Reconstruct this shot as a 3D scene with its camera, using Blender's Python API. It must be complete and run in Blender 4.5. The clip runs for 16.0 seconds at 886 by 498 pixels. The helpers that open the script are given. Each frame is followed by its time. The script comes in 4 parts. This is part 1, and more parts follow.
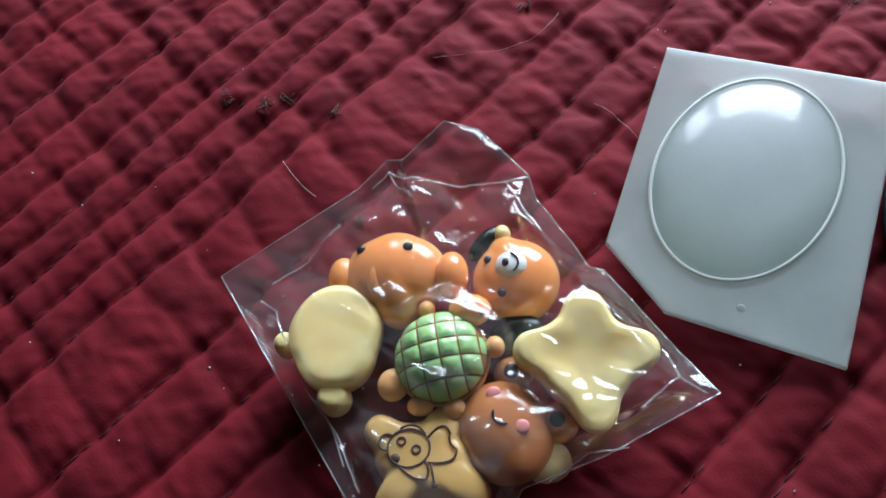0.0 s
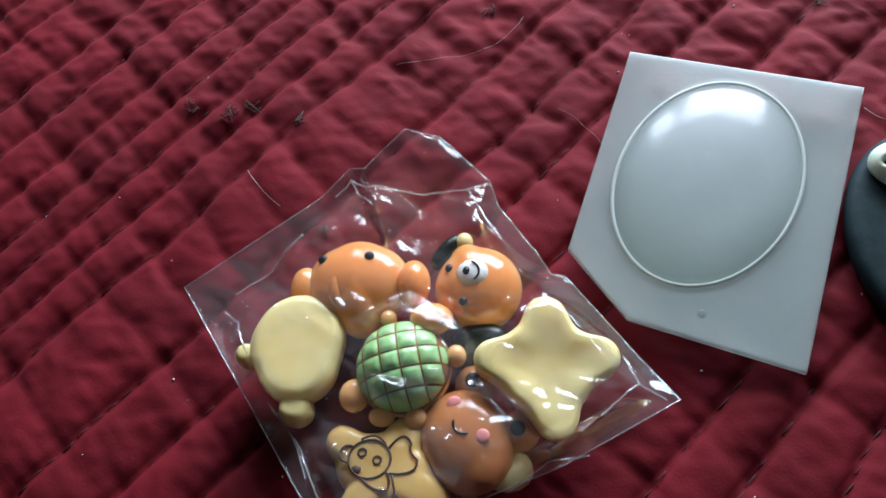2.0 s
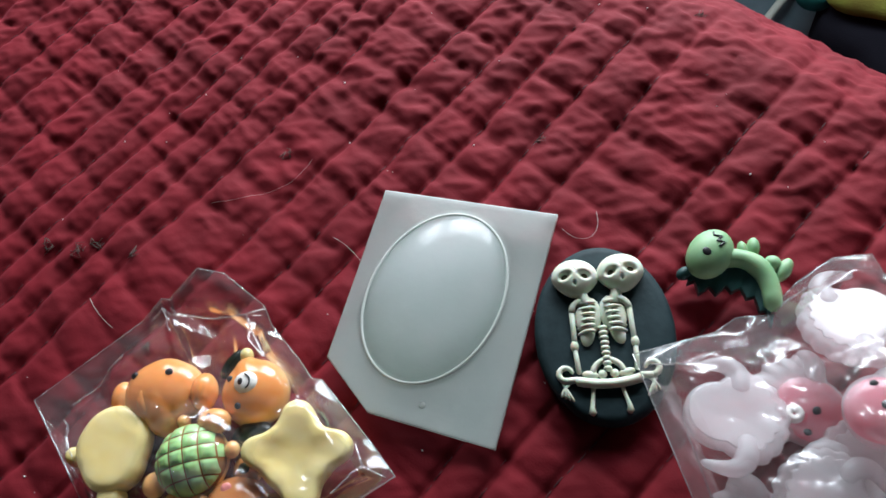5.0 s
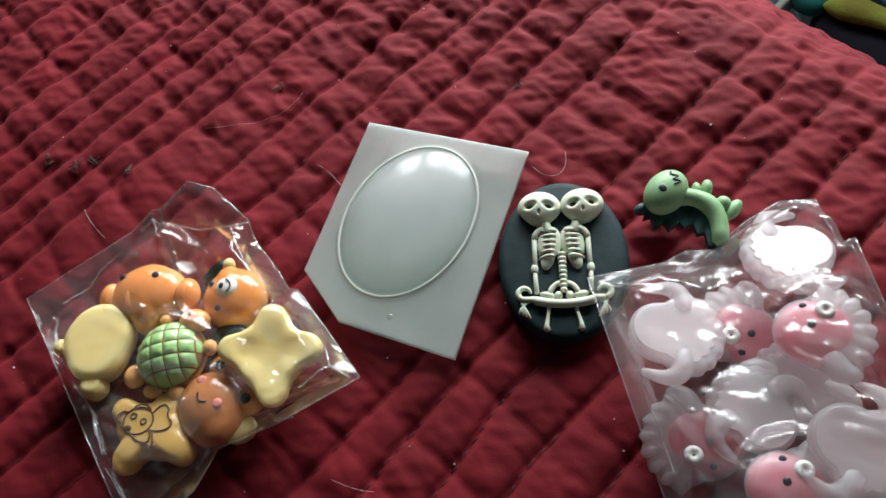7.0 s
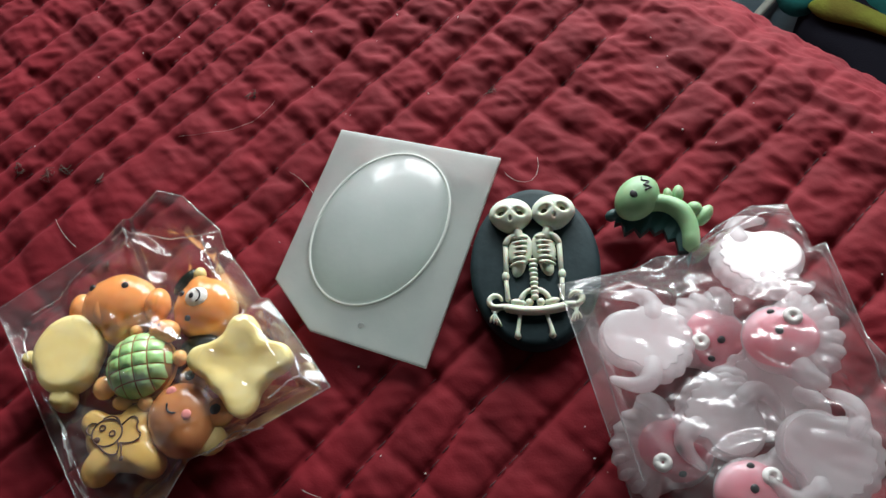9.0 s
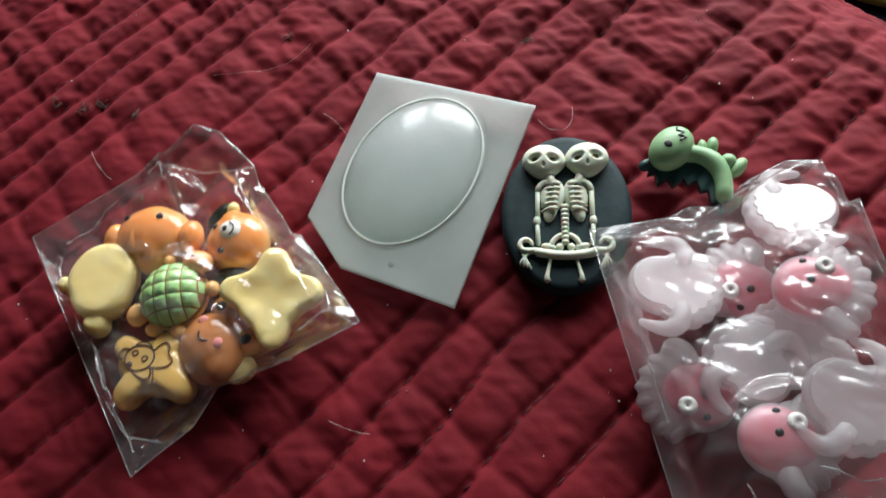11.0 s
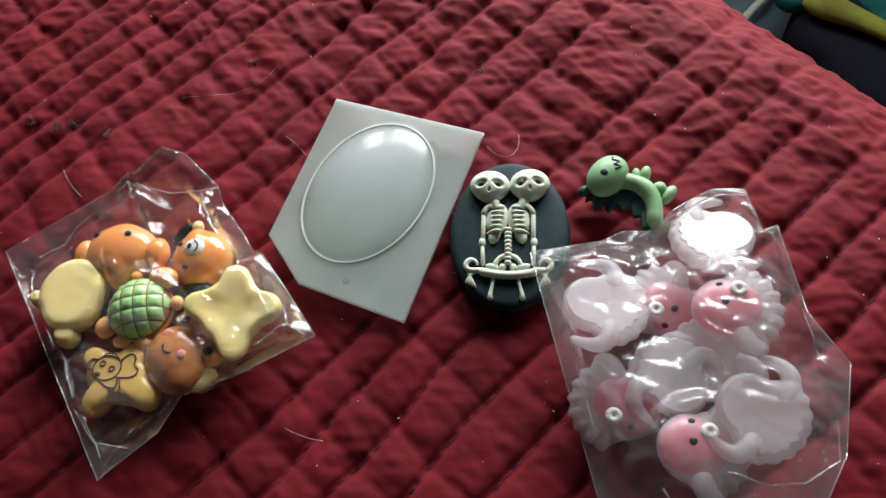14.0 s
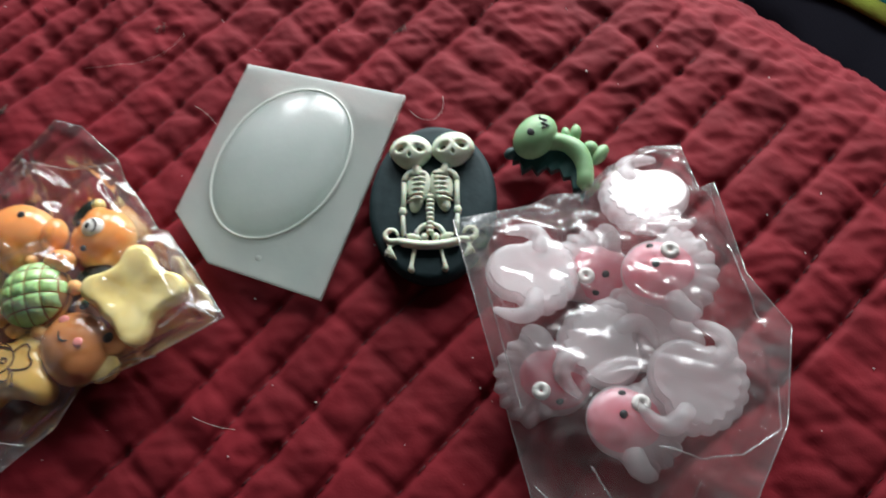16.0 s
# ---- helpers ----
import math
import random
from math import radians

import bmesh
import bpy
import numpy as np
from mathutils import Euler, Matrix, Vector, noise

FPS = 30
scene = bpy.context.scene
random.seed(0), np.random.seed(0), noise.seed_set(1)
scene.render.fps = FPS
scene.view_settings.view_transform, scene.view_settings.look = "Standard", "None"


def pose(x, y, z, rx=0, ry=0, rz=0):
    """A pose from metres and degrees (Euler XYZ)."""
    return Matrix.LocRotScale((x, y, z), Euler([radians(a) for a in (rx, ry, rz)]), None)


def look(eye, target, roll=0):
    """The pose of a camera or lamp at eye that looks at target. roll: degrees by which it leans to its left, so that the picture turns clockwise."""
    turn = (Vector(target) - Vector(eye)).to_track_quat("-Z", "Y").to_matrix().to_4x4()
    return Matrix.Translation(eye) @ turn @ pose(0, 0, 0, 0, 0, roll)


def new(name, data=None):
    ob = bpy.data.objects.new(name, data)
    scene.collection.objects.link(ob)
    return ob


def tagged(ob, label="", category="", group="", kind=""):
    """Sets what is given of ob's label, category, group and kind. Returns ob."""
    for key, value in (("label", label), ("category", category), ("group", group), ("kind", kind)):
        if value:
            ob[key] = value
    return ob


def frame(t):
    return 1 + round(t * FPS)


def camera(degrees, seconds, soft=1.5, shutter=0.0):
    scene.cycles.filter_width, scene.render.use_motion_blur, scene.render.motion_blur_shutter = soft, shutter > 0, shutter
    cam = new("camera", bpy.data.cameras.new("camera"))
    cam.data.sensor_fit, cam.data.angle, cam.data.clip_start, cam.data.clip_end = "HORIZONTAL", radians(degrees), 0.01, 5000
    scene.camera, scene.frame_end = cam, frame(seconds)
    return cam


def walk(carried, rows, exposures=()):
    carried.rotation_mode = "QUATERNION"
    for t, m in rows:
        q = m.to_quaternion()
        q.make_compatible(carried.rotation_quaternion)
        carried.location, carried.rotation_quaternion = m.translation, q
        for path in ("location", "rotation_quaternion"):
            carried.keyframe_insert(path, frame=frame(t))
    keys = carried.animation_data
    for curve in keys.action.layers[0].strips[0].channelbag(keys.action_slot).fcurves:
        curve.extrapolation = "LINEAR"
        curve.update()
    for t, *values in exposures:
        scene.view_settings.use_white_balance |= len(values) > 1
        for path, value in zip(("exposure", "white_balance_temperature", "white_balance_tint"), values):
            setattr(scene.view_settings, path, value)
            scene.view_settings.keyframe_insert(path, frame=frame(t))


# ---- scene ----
cam = camera(58.0, 16.0, soft=1.5, shutter=0.4)
PATH = [
    (0, (-0.06629, -0.05986, 0.12919), (-0.09665, 0.02503, -0.04933), -19.71),
    (0.5, (-0.06544, -0.05925, 0.12819), (-0.09494, 0.02483, -0.05087), -19.52),
    (1, (-0.06426, -0.05844, 0.13035), (-0.09475, 0.02623, -0.04826), -20.06),
    (1.5, (-0.06358, -0.05863, 0.12971), (-0.09375, 0.02634, -0.04881), -19.94),
    (2, (-0.06090, -0.05773, 0.12884), (-0.08979, 0.02646, -0.05026), -19.80),
    (2.5, (-0.05915, -0.05855, 0.12937), (-0.08825, 0.02742, -0.04885), -19.63),
    (3, (-0.06019, -0.05974, 0.12779), (-0.08851, 0.02595, -0.05069), -19.02),
    (3.5, (-0.05836, -0.05899, 0.12876), (-0.08689, 0.02645, -0.04980), -19.36),
    (3.6, (-0.05987, -0.05679, 0.13092), (-0.08568, 0.02616, -0.04923), -18.36),
    (3.8, (-0.04993, -0.06009, 0.13802), (-0.08135, 0.02837, -0.03858), -20.73),
    (3.9, (-0.04641, -0.05989, 0.14363), (-0.07650, 0.02793, -0.03351), -20.62),
    (4, (-0.04087, -0.05837, 0.14433), (-0.07204, 0.03140, -0.03165), -21.61),
    (4.2, (-0.02673, -0.04947, 0.14708), (-0.05543, 0.03831, -0.03032), -23.01),
    (6.3, (-0.00330, -0.07892, 0.17746), (-0.02986, 0.01581, 0.00333), -16.82),
    (6.5, (-0.00643, -0.07926, 0.16980), (-0.03270, 0.01184, -0.00630), -16.77),
    (7, (-0.00343, -0.07844, 0.16500), (-0.02928, 0.01150, -0.01175), -17.12),
    (7.5, (-0.00125, -0.07760, 0.16521), (-0.02712, 0.01247, -0.01147), -17.58),
    (8, (-0.00005, -0.07706, 0.16360), (-0.02494, 0.01263, -0.01342), -17.17),
    (8.5, (0.00055, -0.07764, 0.16675), (-0.02286, 0.01280, -0.01009), -16.31),
    (8.7, (0.00143, -0.07669, 0.16429), (-0.02319, 0.01326, -0.01264), -16.95),
    (10.8, (0.00204, -0.08114, 0.16538), (-0.01826, 0.01213, -0.01037), -14.26),
    (11, (-0.00258, -0.08454, 0.16250), (-0.03034, 0.00054, -0.01636), -17.13),
    (11.5, (0.00533, -0.08868, 0.16935), (-0.02211, -0.00449, -0.00998), -16.22),
    (12, (0.00014, -0.09218, 0.17024), (-0.02544, -0.00905, -0.00986), -14.63),
    (12.5, (0.00403, -0.09093, 0.16955), (-0.02184, -0.00794, -0.01057), -15.19),
    (13, (0.00642, -0.09014, 0.16841), (-0.01793, -0.00603, -0.01141), -14.47),
    (13.5, (0.00520, -0.08712, 0.17350), (-0.01888, -0.00208, -0.00591), -14.42),
    (14, (0.00554, -0.08571, 0.17503), (-0.01685, -0.00030, -0.00443), -13.57),
    (14.5, (0.00765, -0.08644, 0.17286), (-0.01397, 0.00026, -0.00607), -13.17),
    (15, (0.00805, -0.08502, 0.17413), (-0.01381, 0.00211, -0.00456), -13.36),
    (15.5, (0.01020, -0.08567, 0.17298), (-0.01007, 0.00256, -0.00535), -12.63),
    (16, (0.01752, -0.08295, 0.16127), (0.00012, -0.00115, -0.02040), -13.06),
]
EXPOSURES = [(0.0, 0.45, 5600, 8), (3.5, 0.45, 5600, 8), (6.5, 0.48, 6500, 7), (16.0, 0.48, 6500, 7)]
walk(cam, [(t, look(eye, target, roll)) for t, eye, target, roll in PATH], EXPOSURES)

# ---- world, window light ----
world = bpy.data.worlds.new("sky")
scene.world = world
world.use_nodes = True
wn = world.node_tree
sky = wn.nodes.new("ShaderNodeTexSky")
sky.sky_type, sky.sun_disc, sky.sun_elevation, sky.sun_rotation = "NISHITA", False, radians(40), radians(20)
wn.links.new(sky.outputs["Color"], wn.nodes["Background"].inputs["Color"])
wn.nodes["Background"].inputs["Strength"].default_value = 0.1

# low window beside the bed: a broad pane and a narrow one, as x, z, width, height, lamp power
PANES = [(0.13, 0.20, 0.40, 0.32, 5.8), (-0.18, 0.25, 0.12, 0.22, 1.0)]
for x, z, wide, high, power in PANES:
    lamp = bpy.data.lights.new("window_light", "AREA")
    lamp.shape, lamp.size, lamp.size_y, lamp.energy, lamp.color = "RECTANGLE", wide, high, power, (0.93, 0.97, 1.0)
    new("window_light", lamp).matrix_world = look((x, 0.54, z), (0.0, 0.0, 0.02))

# ---- materials ----


def mat(name, color, rough=0.5, **kw):
    m = bpy.data.materials.new(name)
    m.use_nodes = True
    b = m.node_tree.nodes["Principled BSDF"]
    b.inputs["Base Color"].default_value = (*color, 1)
    b.inputs["Roughness"].default_value = rough
    for k, v in kw.items():
        b.inputs[k.replace("_", " ")].default_value = v
    return m


def node(m, kind, **kw):
    n = m.node_tree.nodes.new(kind)
    for k, v in kw.items():
        n.inputs[k.replace("_", " ")].default_value = v
    return n


def bsdf(m):
    return m.node_tree.nodes["Principled BSDF"]


def wire(m, a, b):
    m.node_tree.links.new(a, b)


def grain(m, scale, dist, strength=1.0, detail=4.0):
    """Fine relief from noise, at a scale in cycles per metre."""
    tc = node(m, "ShaderNodeTexCoord")
    nz = node(m, "ShaderNodeTexNoise", Scale=scale, Detail=detail)
    wire(m, tc.outputs["Object"], nz.inputs["Vector"])
    bp = node(m, "ShaderNodeBump", Strength=strength, Distance=dist)
    wire(m, nz.outputs["Fac"], bp.inputs["Height"])
    wire(m, bp.outputs["Normal"], bsdf(m).inputs["Normal"])
    return bp


def mottle(m, ca, cb, scale, lo=0.35, hi=0.65):
    """Base colour that varies between two tones."""
    tc = node(m, "ShaderNodeTexCoord")
    nz = node(m, "ShaderNodeTexNoise", Scale=scale, Detail=5.0)
    wire(m, tc.outputs["Object"], nz.inputs["Vector"])
    cr = node(m, "ShaderNodeValToRGB")
    cr.color_ramp.elements[0].position, cr.color_ramp.elements[0].color = lo, (*ca, 1)
    cr.color_ramp.elements[1].position, cr.color_ramp.elements[1].color = hi, (*cb, 1)
    wire(m, nz.outputs["Fac"], cr.inputs["Fac"])
    wire(m, cr.outputs["Color"], bsdf(m).inputs["Base Color"])
    return cr


def toned(name, low, high, z0, z1, rough=0.18, soft=0.02):
    """Sprayed resin: one tone at the base that turns into another towards the top."""
    m = mat(name, high, rough, Subsurface_Weight=0.25, Subsurface_Scale=0.002, Subsurface_Radius=(1.0, 0.6, 0.4))
    bsdf(m).inputs["Coat Weight"].default_value = 0.4
    tc = node(m, "ShaderNodeTexCoord")
    sp = node(m, "ShaderNodeSeparateXYZ")
    wire(m, tc.outputs["Object"], sp.inputs["Vector"])
    nz = node(m, "ShaderNodeTexNoise", Scale=220.0, Detail=2.0)
    wire(m, tc.outputs["Object"], nz.inputs["Vector"])
    ad = node(m, "ShaderNodeMath")
    ad.operation = "MULTIPLY_ADD"
    wire(m, nz.outputs["Fac"], ad.inputs[0])
    ad.inputs[1].default_value = 0.004
    wire(m, sp.outputs["Z"], ad.inputs[2])
    mr = node(m, "ShaderNodeMapRange")
    mr.inputs["From Min"].default_value, mr.inputs["From Max"].default_value = z0 + 0.002, z1 + 0.002
    wire(m, ad.outputs[0], mr.inputs["Value"])
    mx = node(m, "ShaderNodeMix")
    mx.data_type = "RGBA"
    mx.inputs["A"].default_value, mx.inputs["B"].default_value = (*low, 1), (*high, 1)
    wire(m, mr.outputs["Result"], mx.inputs["Factor"])
    wire(m, mx.outputs["Result"], bsdf(m).inputs["Base Color"])
    return m


def film_material(name, tint, gloss, haze, rough=0.06):
    """Thin clear plastic film: lets light straight through, mirrors by Fresnel."""
    m = bpy.data.materials.new(name)
    m.use_nodes = True
    nt = m.node_tree
    nt.nodes.remove(nt.nodes["Principled BSDF"])
    tr = node(m, "ShaderNodeBsdfTransparent")
    tr.inputs["Color"].default_value = (*tint, 1)
    gl = node(m, "ShaderNodeBsdfGlossy", Roughness=rough)
    fr = node(m, "ShaderNodeFresnel", IOR=1.5)
    tc = node(m, "ShaderNodeTexCoord")
    nz = node(m, "ShaderNodeTexNoise", Scale=75.0, Detail=3.0)
    nz.noise_type = "RIDGED_MULTIFRACTAL"
    nz.normalize = True
    wire(m, tc.outputs["Object"], nz.inputs["Vector"])
    bp = node(m, "ShaderNodeBump", Strength=0.45, Distance=0.0022)
    wire(m, nz.outputs["Fac"], bp.inputs["Height"])
    wire(m, bp.outputs["Normal"], gl.inputs["Normal"])
    wire(m, bp.outputs["Normal"], fr.inputs["Normal"])
    mu = node(m, "ShaderNodeMath")
    mu.operation = "MULTIPLY"
    mu.inputs[1].default_value = gloss
    wire(m, fr.outputs["Fac"], mu.inputs[0])
    df = node(m, "ShaderNodeBsdfDiffuse")
    df.inputs["Color"].default_value = (0.85, 0.85, 0.86, 1)
    hz = node(m, "ShaderNodeMixShader")
    hz.inputs["Fac"].default_value = haze
    wire(m, tr.outputs[0], hz.inputs[1])
    wire(m, df.outputs[0], hz.inputs[2])
    mn = node(m, "ShaderNodeMath")
    mn.operation = "MINIMUM"
    mn.inputs[1].default_value = 0.6
    wire(m, mu.outputs[0], mn.inputs[0])
    mx = node(m, "ShaderNodeMixShader")
    wire(m, mn.outputs[0], mx.inputs["Fac"])
    wire(m, hz.outputs[0], mx.inputs[1])
    wire(m, gl.outputs[0], mx.inputs[2])
    wire(m, mx.outputs[0], nt.nodes["Material Output"].inputs["Surface"])
    return m


# red quilt cotton
COTTON = mat("red_cotton", (0.33, 0.018, 0.03), 0.8, Sheen_Weight=0.13, Sheen_Roughness=0.35, Specular_IOR_Level=0.2)
bsdf(COTTON).inputs["Sheen Tint"].default_value = (1.0, 0.24, 0.33, 1)
mottle(COTTON, (0.143, 0.0060, 0.0115), (0.200, 0.0092, 0.0170), 60.0)
grain(COTTON, 2400.0, 0.00012, 0.35, 3.0)
THREAD = mat("dark_thread", (0.075, 0.032, 0.036), 0.9)
LINT = mat("pale_lint", (0.62, 0.58, 0.55), 0.9)
DARK_LINT = mat("dark_lint", (0.10, 0.07, 0.06), 0.95)
MOULD = mat("milky_plastic", (0.80, 0.86, 0.83), 0.17, Alpha=0.6, Subsurface_Weight=1.0, Subsurface_Scale=0.03, Subsurface_Radius=(1.0, 1.0, 1.0), IOR=1.5)
mottle(MOULD, (0.74, 0.84, 0.79), (0.80, 0.90, 0.85), 70.0)
grain(MOULD, 500.0, 0.00012, 0.4)
# same plastic as the dome, base darkened because less light glows in the sheet
SHEET_DIM = mat("milky_plastic_dim", (0.66, 0.77, 0.72), 0.48, Alpha=0.6, Specular_IOR_Level=0.3, Subsurface_Weight=0.8, Subsurface_Scale=0.008, Subsurface_Radius=(1.0, 1.0, 1.0))
mottle(SHEET_DIM, (0.52, 0.61, 0.56), (0.59, 0.68, 0.62), 70.0)
grain(SHEET_DIM, 500.0, 0.00012, 0.4)
RIM = mat("milky_plastic_rim", (0.84, 0.88, 0.82), 0.5, Alpha=0.7)
SLATE = mat("black_resin", (0.012, 0.018, 0.021), 0.65, Specular_IOR_Level=0.25)
mottle(SLATE, (0.010, 0.024, 0.028), (0.017, 0.036, 0.041), 300.0)
grain(SLATE, 900.0, 0.0001, 0.5)
BONE = mat("ivory_resin", (0.72, 0.70, 0.50), 0.5, Subsurface_Weight=0.2, Subsurface_Scale=0.001)
mottle(BONE, (0.64, 0.68, 0.52), (0.75, 0.79, 0.65), 400.0)
# dark tone that stands for shade in the recesses of the ivory relief
RECESS_SHADE = mat("recess_shade", (0.12, 0.11, 0.07), 0.95, Specular_IOR_Level=0.05)
GREEN = mat("green_rubber", (0.26, 0.47, 0.19), 0.5, Subsurface_Weight=0.15, Subsurface_Scale=0.002)
mottle(GREEN, (0.24, 0.43, 0.21), (0.30, 0.49, 0.26), 250.0)
TEAL = mat("dark_teal_rubber", (0.012, 0.06, 0.055), 0.5)
mottle(TEAL, (0.010, 0.045, 0.042), (0.016, 0.075, 0.07), 300.0)
INK = mat("black_paint", (0.012, 0.010, 0.012), 0.35)
BROWN_INK = mat("brown_print", (0.09, 0.035, 0.02), 0.5)
WHITE = mat("white_resin", (0.82, 0.82, 0.78), 0.3)
BLUSH = mat("pink_paint", (0.85, 0.30, 0.28), 0.4)
BUN = toned("orange_glazed_resin", (0.93, 0.70, 0.34), (0.88, 0.34, 0.10), -0.0045, 0.0022)
CREAM = mat("cream_resin", (0.80, 0.62, 0.25), 0.32, Subsurface_Weight=0.35, Subsurface_Scale=0.003, Subsurface_Radius=(1.0, 0.9, 0.6))
mottle(CREAM, (0.84, 0.66, 0.27), (0.88, 0.74, 0.36), 180.0)
grain(CREAM, 300.0, 0.00025, 0.5)
TOAST = toned("toasted_cream_resin", (0.66, 0.25, 0.045), (0.80, 0.51, 0.16), -0.0025, 0.0020, 0.3)
COCOA = toned("brown_glazed_resin", (0.80, 0.48, 0.18), (0.56, 0.22, 0.08), -0.0040, 0.0010)
MELON = mat("melon_green_resin", (0.30, 0.50, 0.12), 0.25, Subsurface_Weight=0.2, Subsurface_Scale=0.002)
mottle(MELON, (0.36, 0.62, 0.22), (0.46, 0.70, 0.33), 200.0)
CRUST = mat("brown_groove", (0.30, 0.13, 0.035), 0.4)
EAR = mat("dark_green_black", (0.012, 0.018, 0.012), 0.25)
JELLY = mat("pink_jelly_resin", (0.9, 0.7, 0.7), 0.40, Alpha=0.42, Subsurface_Weight=1.0, Subsurface_Scale=0.020, Subsurface_Radius=(1.0, 0.9, 0.9))
mottle(JELLY, (0.99, 0.70, 0.74), (0.99, 0.83, 0.86), 120.0)
ROSE = mat("rose_jelly_resin", (0.78, 0.20, 0.24), 0.28, Alpha=0.62, Subsurface_Weight=1.0, Subsurface_Scale=0.008, Subsurface_Radius=(1.0, 0.9, 0.9))
mottle(ROSE, (0.94, 0.26, 0.33), (0.97, 0.46, 0.52), 110.0)
PALE = mat("pale_jelly_back", (0.86, 0.70, 0.70), 0.24, Alpha=0.42, Coat_IOR=1.7, Coat_Weight=0.8, Coat_Roughness=0.12, Subsurface_Weight=0.8, Subsurface_Scale=0.006, Subsurface_Radius=(1.0, 0.9, 0.9))
mottle(PALE, (0.98, 0.78, 0.81), (0.99, 0.88, 0.90), 150.0)
FILM = film_material("clear_film", (0.98, 0.98, 0.98), 1.3, 0.04)
HAZY = film_material("hazy_film", (0.98, 0.98, 0.98), 1.5, 0.06, 0.19)
CREASE = film_material("film_crease", (0.98, 0.98, 0.98), 3.0, 0.22)
PLASTER = mat("wall_paint", (0.55, 0.52, 0.47), 0.9)
mottle(PLASTER, (0.31, 0.305, 0.30), (0.37, 0.365, 0.36), 3.0)
BOARDS = mat("floor_covering", (0.10, 0.12, 0.14), 0.8)
mottle(BOARDS, (0.07, 0.09, 0.11), (0.14, 0.17, 0.19), 12.0)
NAVY = mat("blue_grey_cloth", (0.10, 0.15, 0.18), 0.9)
mottle(NAVY, (0.10, 0.16, 0.19), (0.16, 0.22, 0.25), 25.0)
BLACK = mat("black_nylon", (0.006, 0.006, 0.010), 0.9, Specular_IOR_Level=0.1)
grain(BLACK, 900.0, 0.0005)
TURQ = mat("teal_cloth", (0.01, 0.10, 0.09), 0.9, Specular_IOR_Level=0.1)
mottle(TURQ, (0.008, 0.055, 0.052), (0.014, 0.12, 0.105), 30.0)
LIME = mat("yellow_green_cloth", (0.50, 0.50, 0.03), 0.9, Specular_IOR_Level=0.1)
mottle(LIME, (0.13, 0.12, 0.025), (0.20, 0.25, 0.04), 30.0)
grain(LIME, 700.0, 0.0006)
STRAP = mat("pale_webbing", (0.30, 0.32, 0.28), 0.9)

# ---- mesh helpers ----
M = 0.001


def link(name, bm, material, parent=None, label="", smooth=True):
    me = bpy.data.meshes.new(name)
    bmesh.ops.recalc_face_normals(bm, faces=bm.faces[:])
    bm.to_mesh(me)
    bm.free()
    if smooth:
        for p in me.polygons:
            p.use_smooth = True
    me.materials.append(material)
    ob = new(name, me)
    if parent is not None:
        ob.parent = parent
    if label:
        ob["label"] = label
    return ob


part = link


def thing(name, x, y, z, turn, label, category, group="", tip=(0, 0)):
    """An empty at a thing's base, millimetres and degrees."""
    ob = new(name)
    ob.empty_display_size = 0.005
    ob.matrix_world = pose(x * M, y * M, z * M, tip[0], tip[1], turn)
    return tagged(ob, label, category, group)


def ball(bm, c, r, turn=0.0, u=20, v=12, tip=(0, 0)):
    """An ellipsoid, millimetres."""
    m = pose(c[0] * M, c[1] * M, c[2] * M, tip[0], tip[1], turn) @ Matrix.Diagonal((r[0] * M, r[1] * M, r[2] * M, 1))
    bmesh.ops.create_uvsphere(bm, u_segments=u, v_segments=v, radius=1, matrix=m)


def outline(circles, n=96, smooth=2):
    """Radius by angle of a union of discs (x, y, r), seen from the origin."""
    rr = []
    for i in range(n):
        a = 2 * math.pi * i / n
        ca, sa, best = math.cos(a), math.sin(a), 0.3
        for x, y, r in circles:
            along, off = x * ca + y * sa, abs(-x * sa + y * ca)
            if off < r:
                best = max(best, along + math.sqrt(r * r - off * off))
        rr.append(best)
    rr = np.array(rr)
    for _ in range(smooth):
        rr = (np.roll(rr, 1) + 2 * rr + np.roll(rr, -1)) / 4
    return rr


def loft(bm, rr, levels, wave=None):
    """A solid from an outline: levels of (scale, inset, z) from the bottom to the top, closed at both ends."""
    n, rings = len(rr), []
    for s, inset, z in levels:
        ring = []
        for i in range(n):
            a = 2 * math.pi * i / n
            r = max(rr[i] * s - inset, 0.02)
            x, y = r * math.cos(a), r * math.sin(a)
            zz = z + (wave(x, y) if wave else 0.0)
            ring.append(bm.verts.new((x * M, y * M, zz * M)))
        rings.append(ring)
    for p, q in zip(rings, rings[1:]):
        for i in range(n):
            bm.faces.new((p[i], p[(i + 1) % n], q[(i + 1) % n], q[i]))
    bm.faces.new(rings[0][::-1])
    bm.faces.new(rings[-1])


def domed(h, base=0.0, k=9, edge=0.5):
    """Levels of a dome of height h with a rounded lower edge."""
    out = [(0.90, 0, base), (0.97, 0, base + 0.12 * h), (1.0, 0, base + 0.28 * h)]
    for i in range(1, k + 1):
        a = i / k * math.pi / 2
        out.append((max(math.cos(a), 0.015), 0, base + 0.28 * h + 0.72 * h * math.sin(a) ** (0.9)))
    return out


def slab(h, base=0.0, r=1.2, dish=0.0):
    """Levels of a flat piece with rounded edges; its middle may be dished."""
    out = [(0.80, r * 0.9, base), (1, r * 0.4, base + 0.15 * r), (1, 0, base + r)]
    for i in range(0, 5):
        a = i / 4 * math.pi / 2
        out.append((1, r * (1 - math.cos(a)), base + h - r + r * math.sin(a)))
    out += [(0.75, r * 0.75, base + h - dish * 0.5), (0.5, r * 0.5, base + h - dish), (0.25, 0, base + h - dish), (0.02, 0, base + h - dish)]
    return out


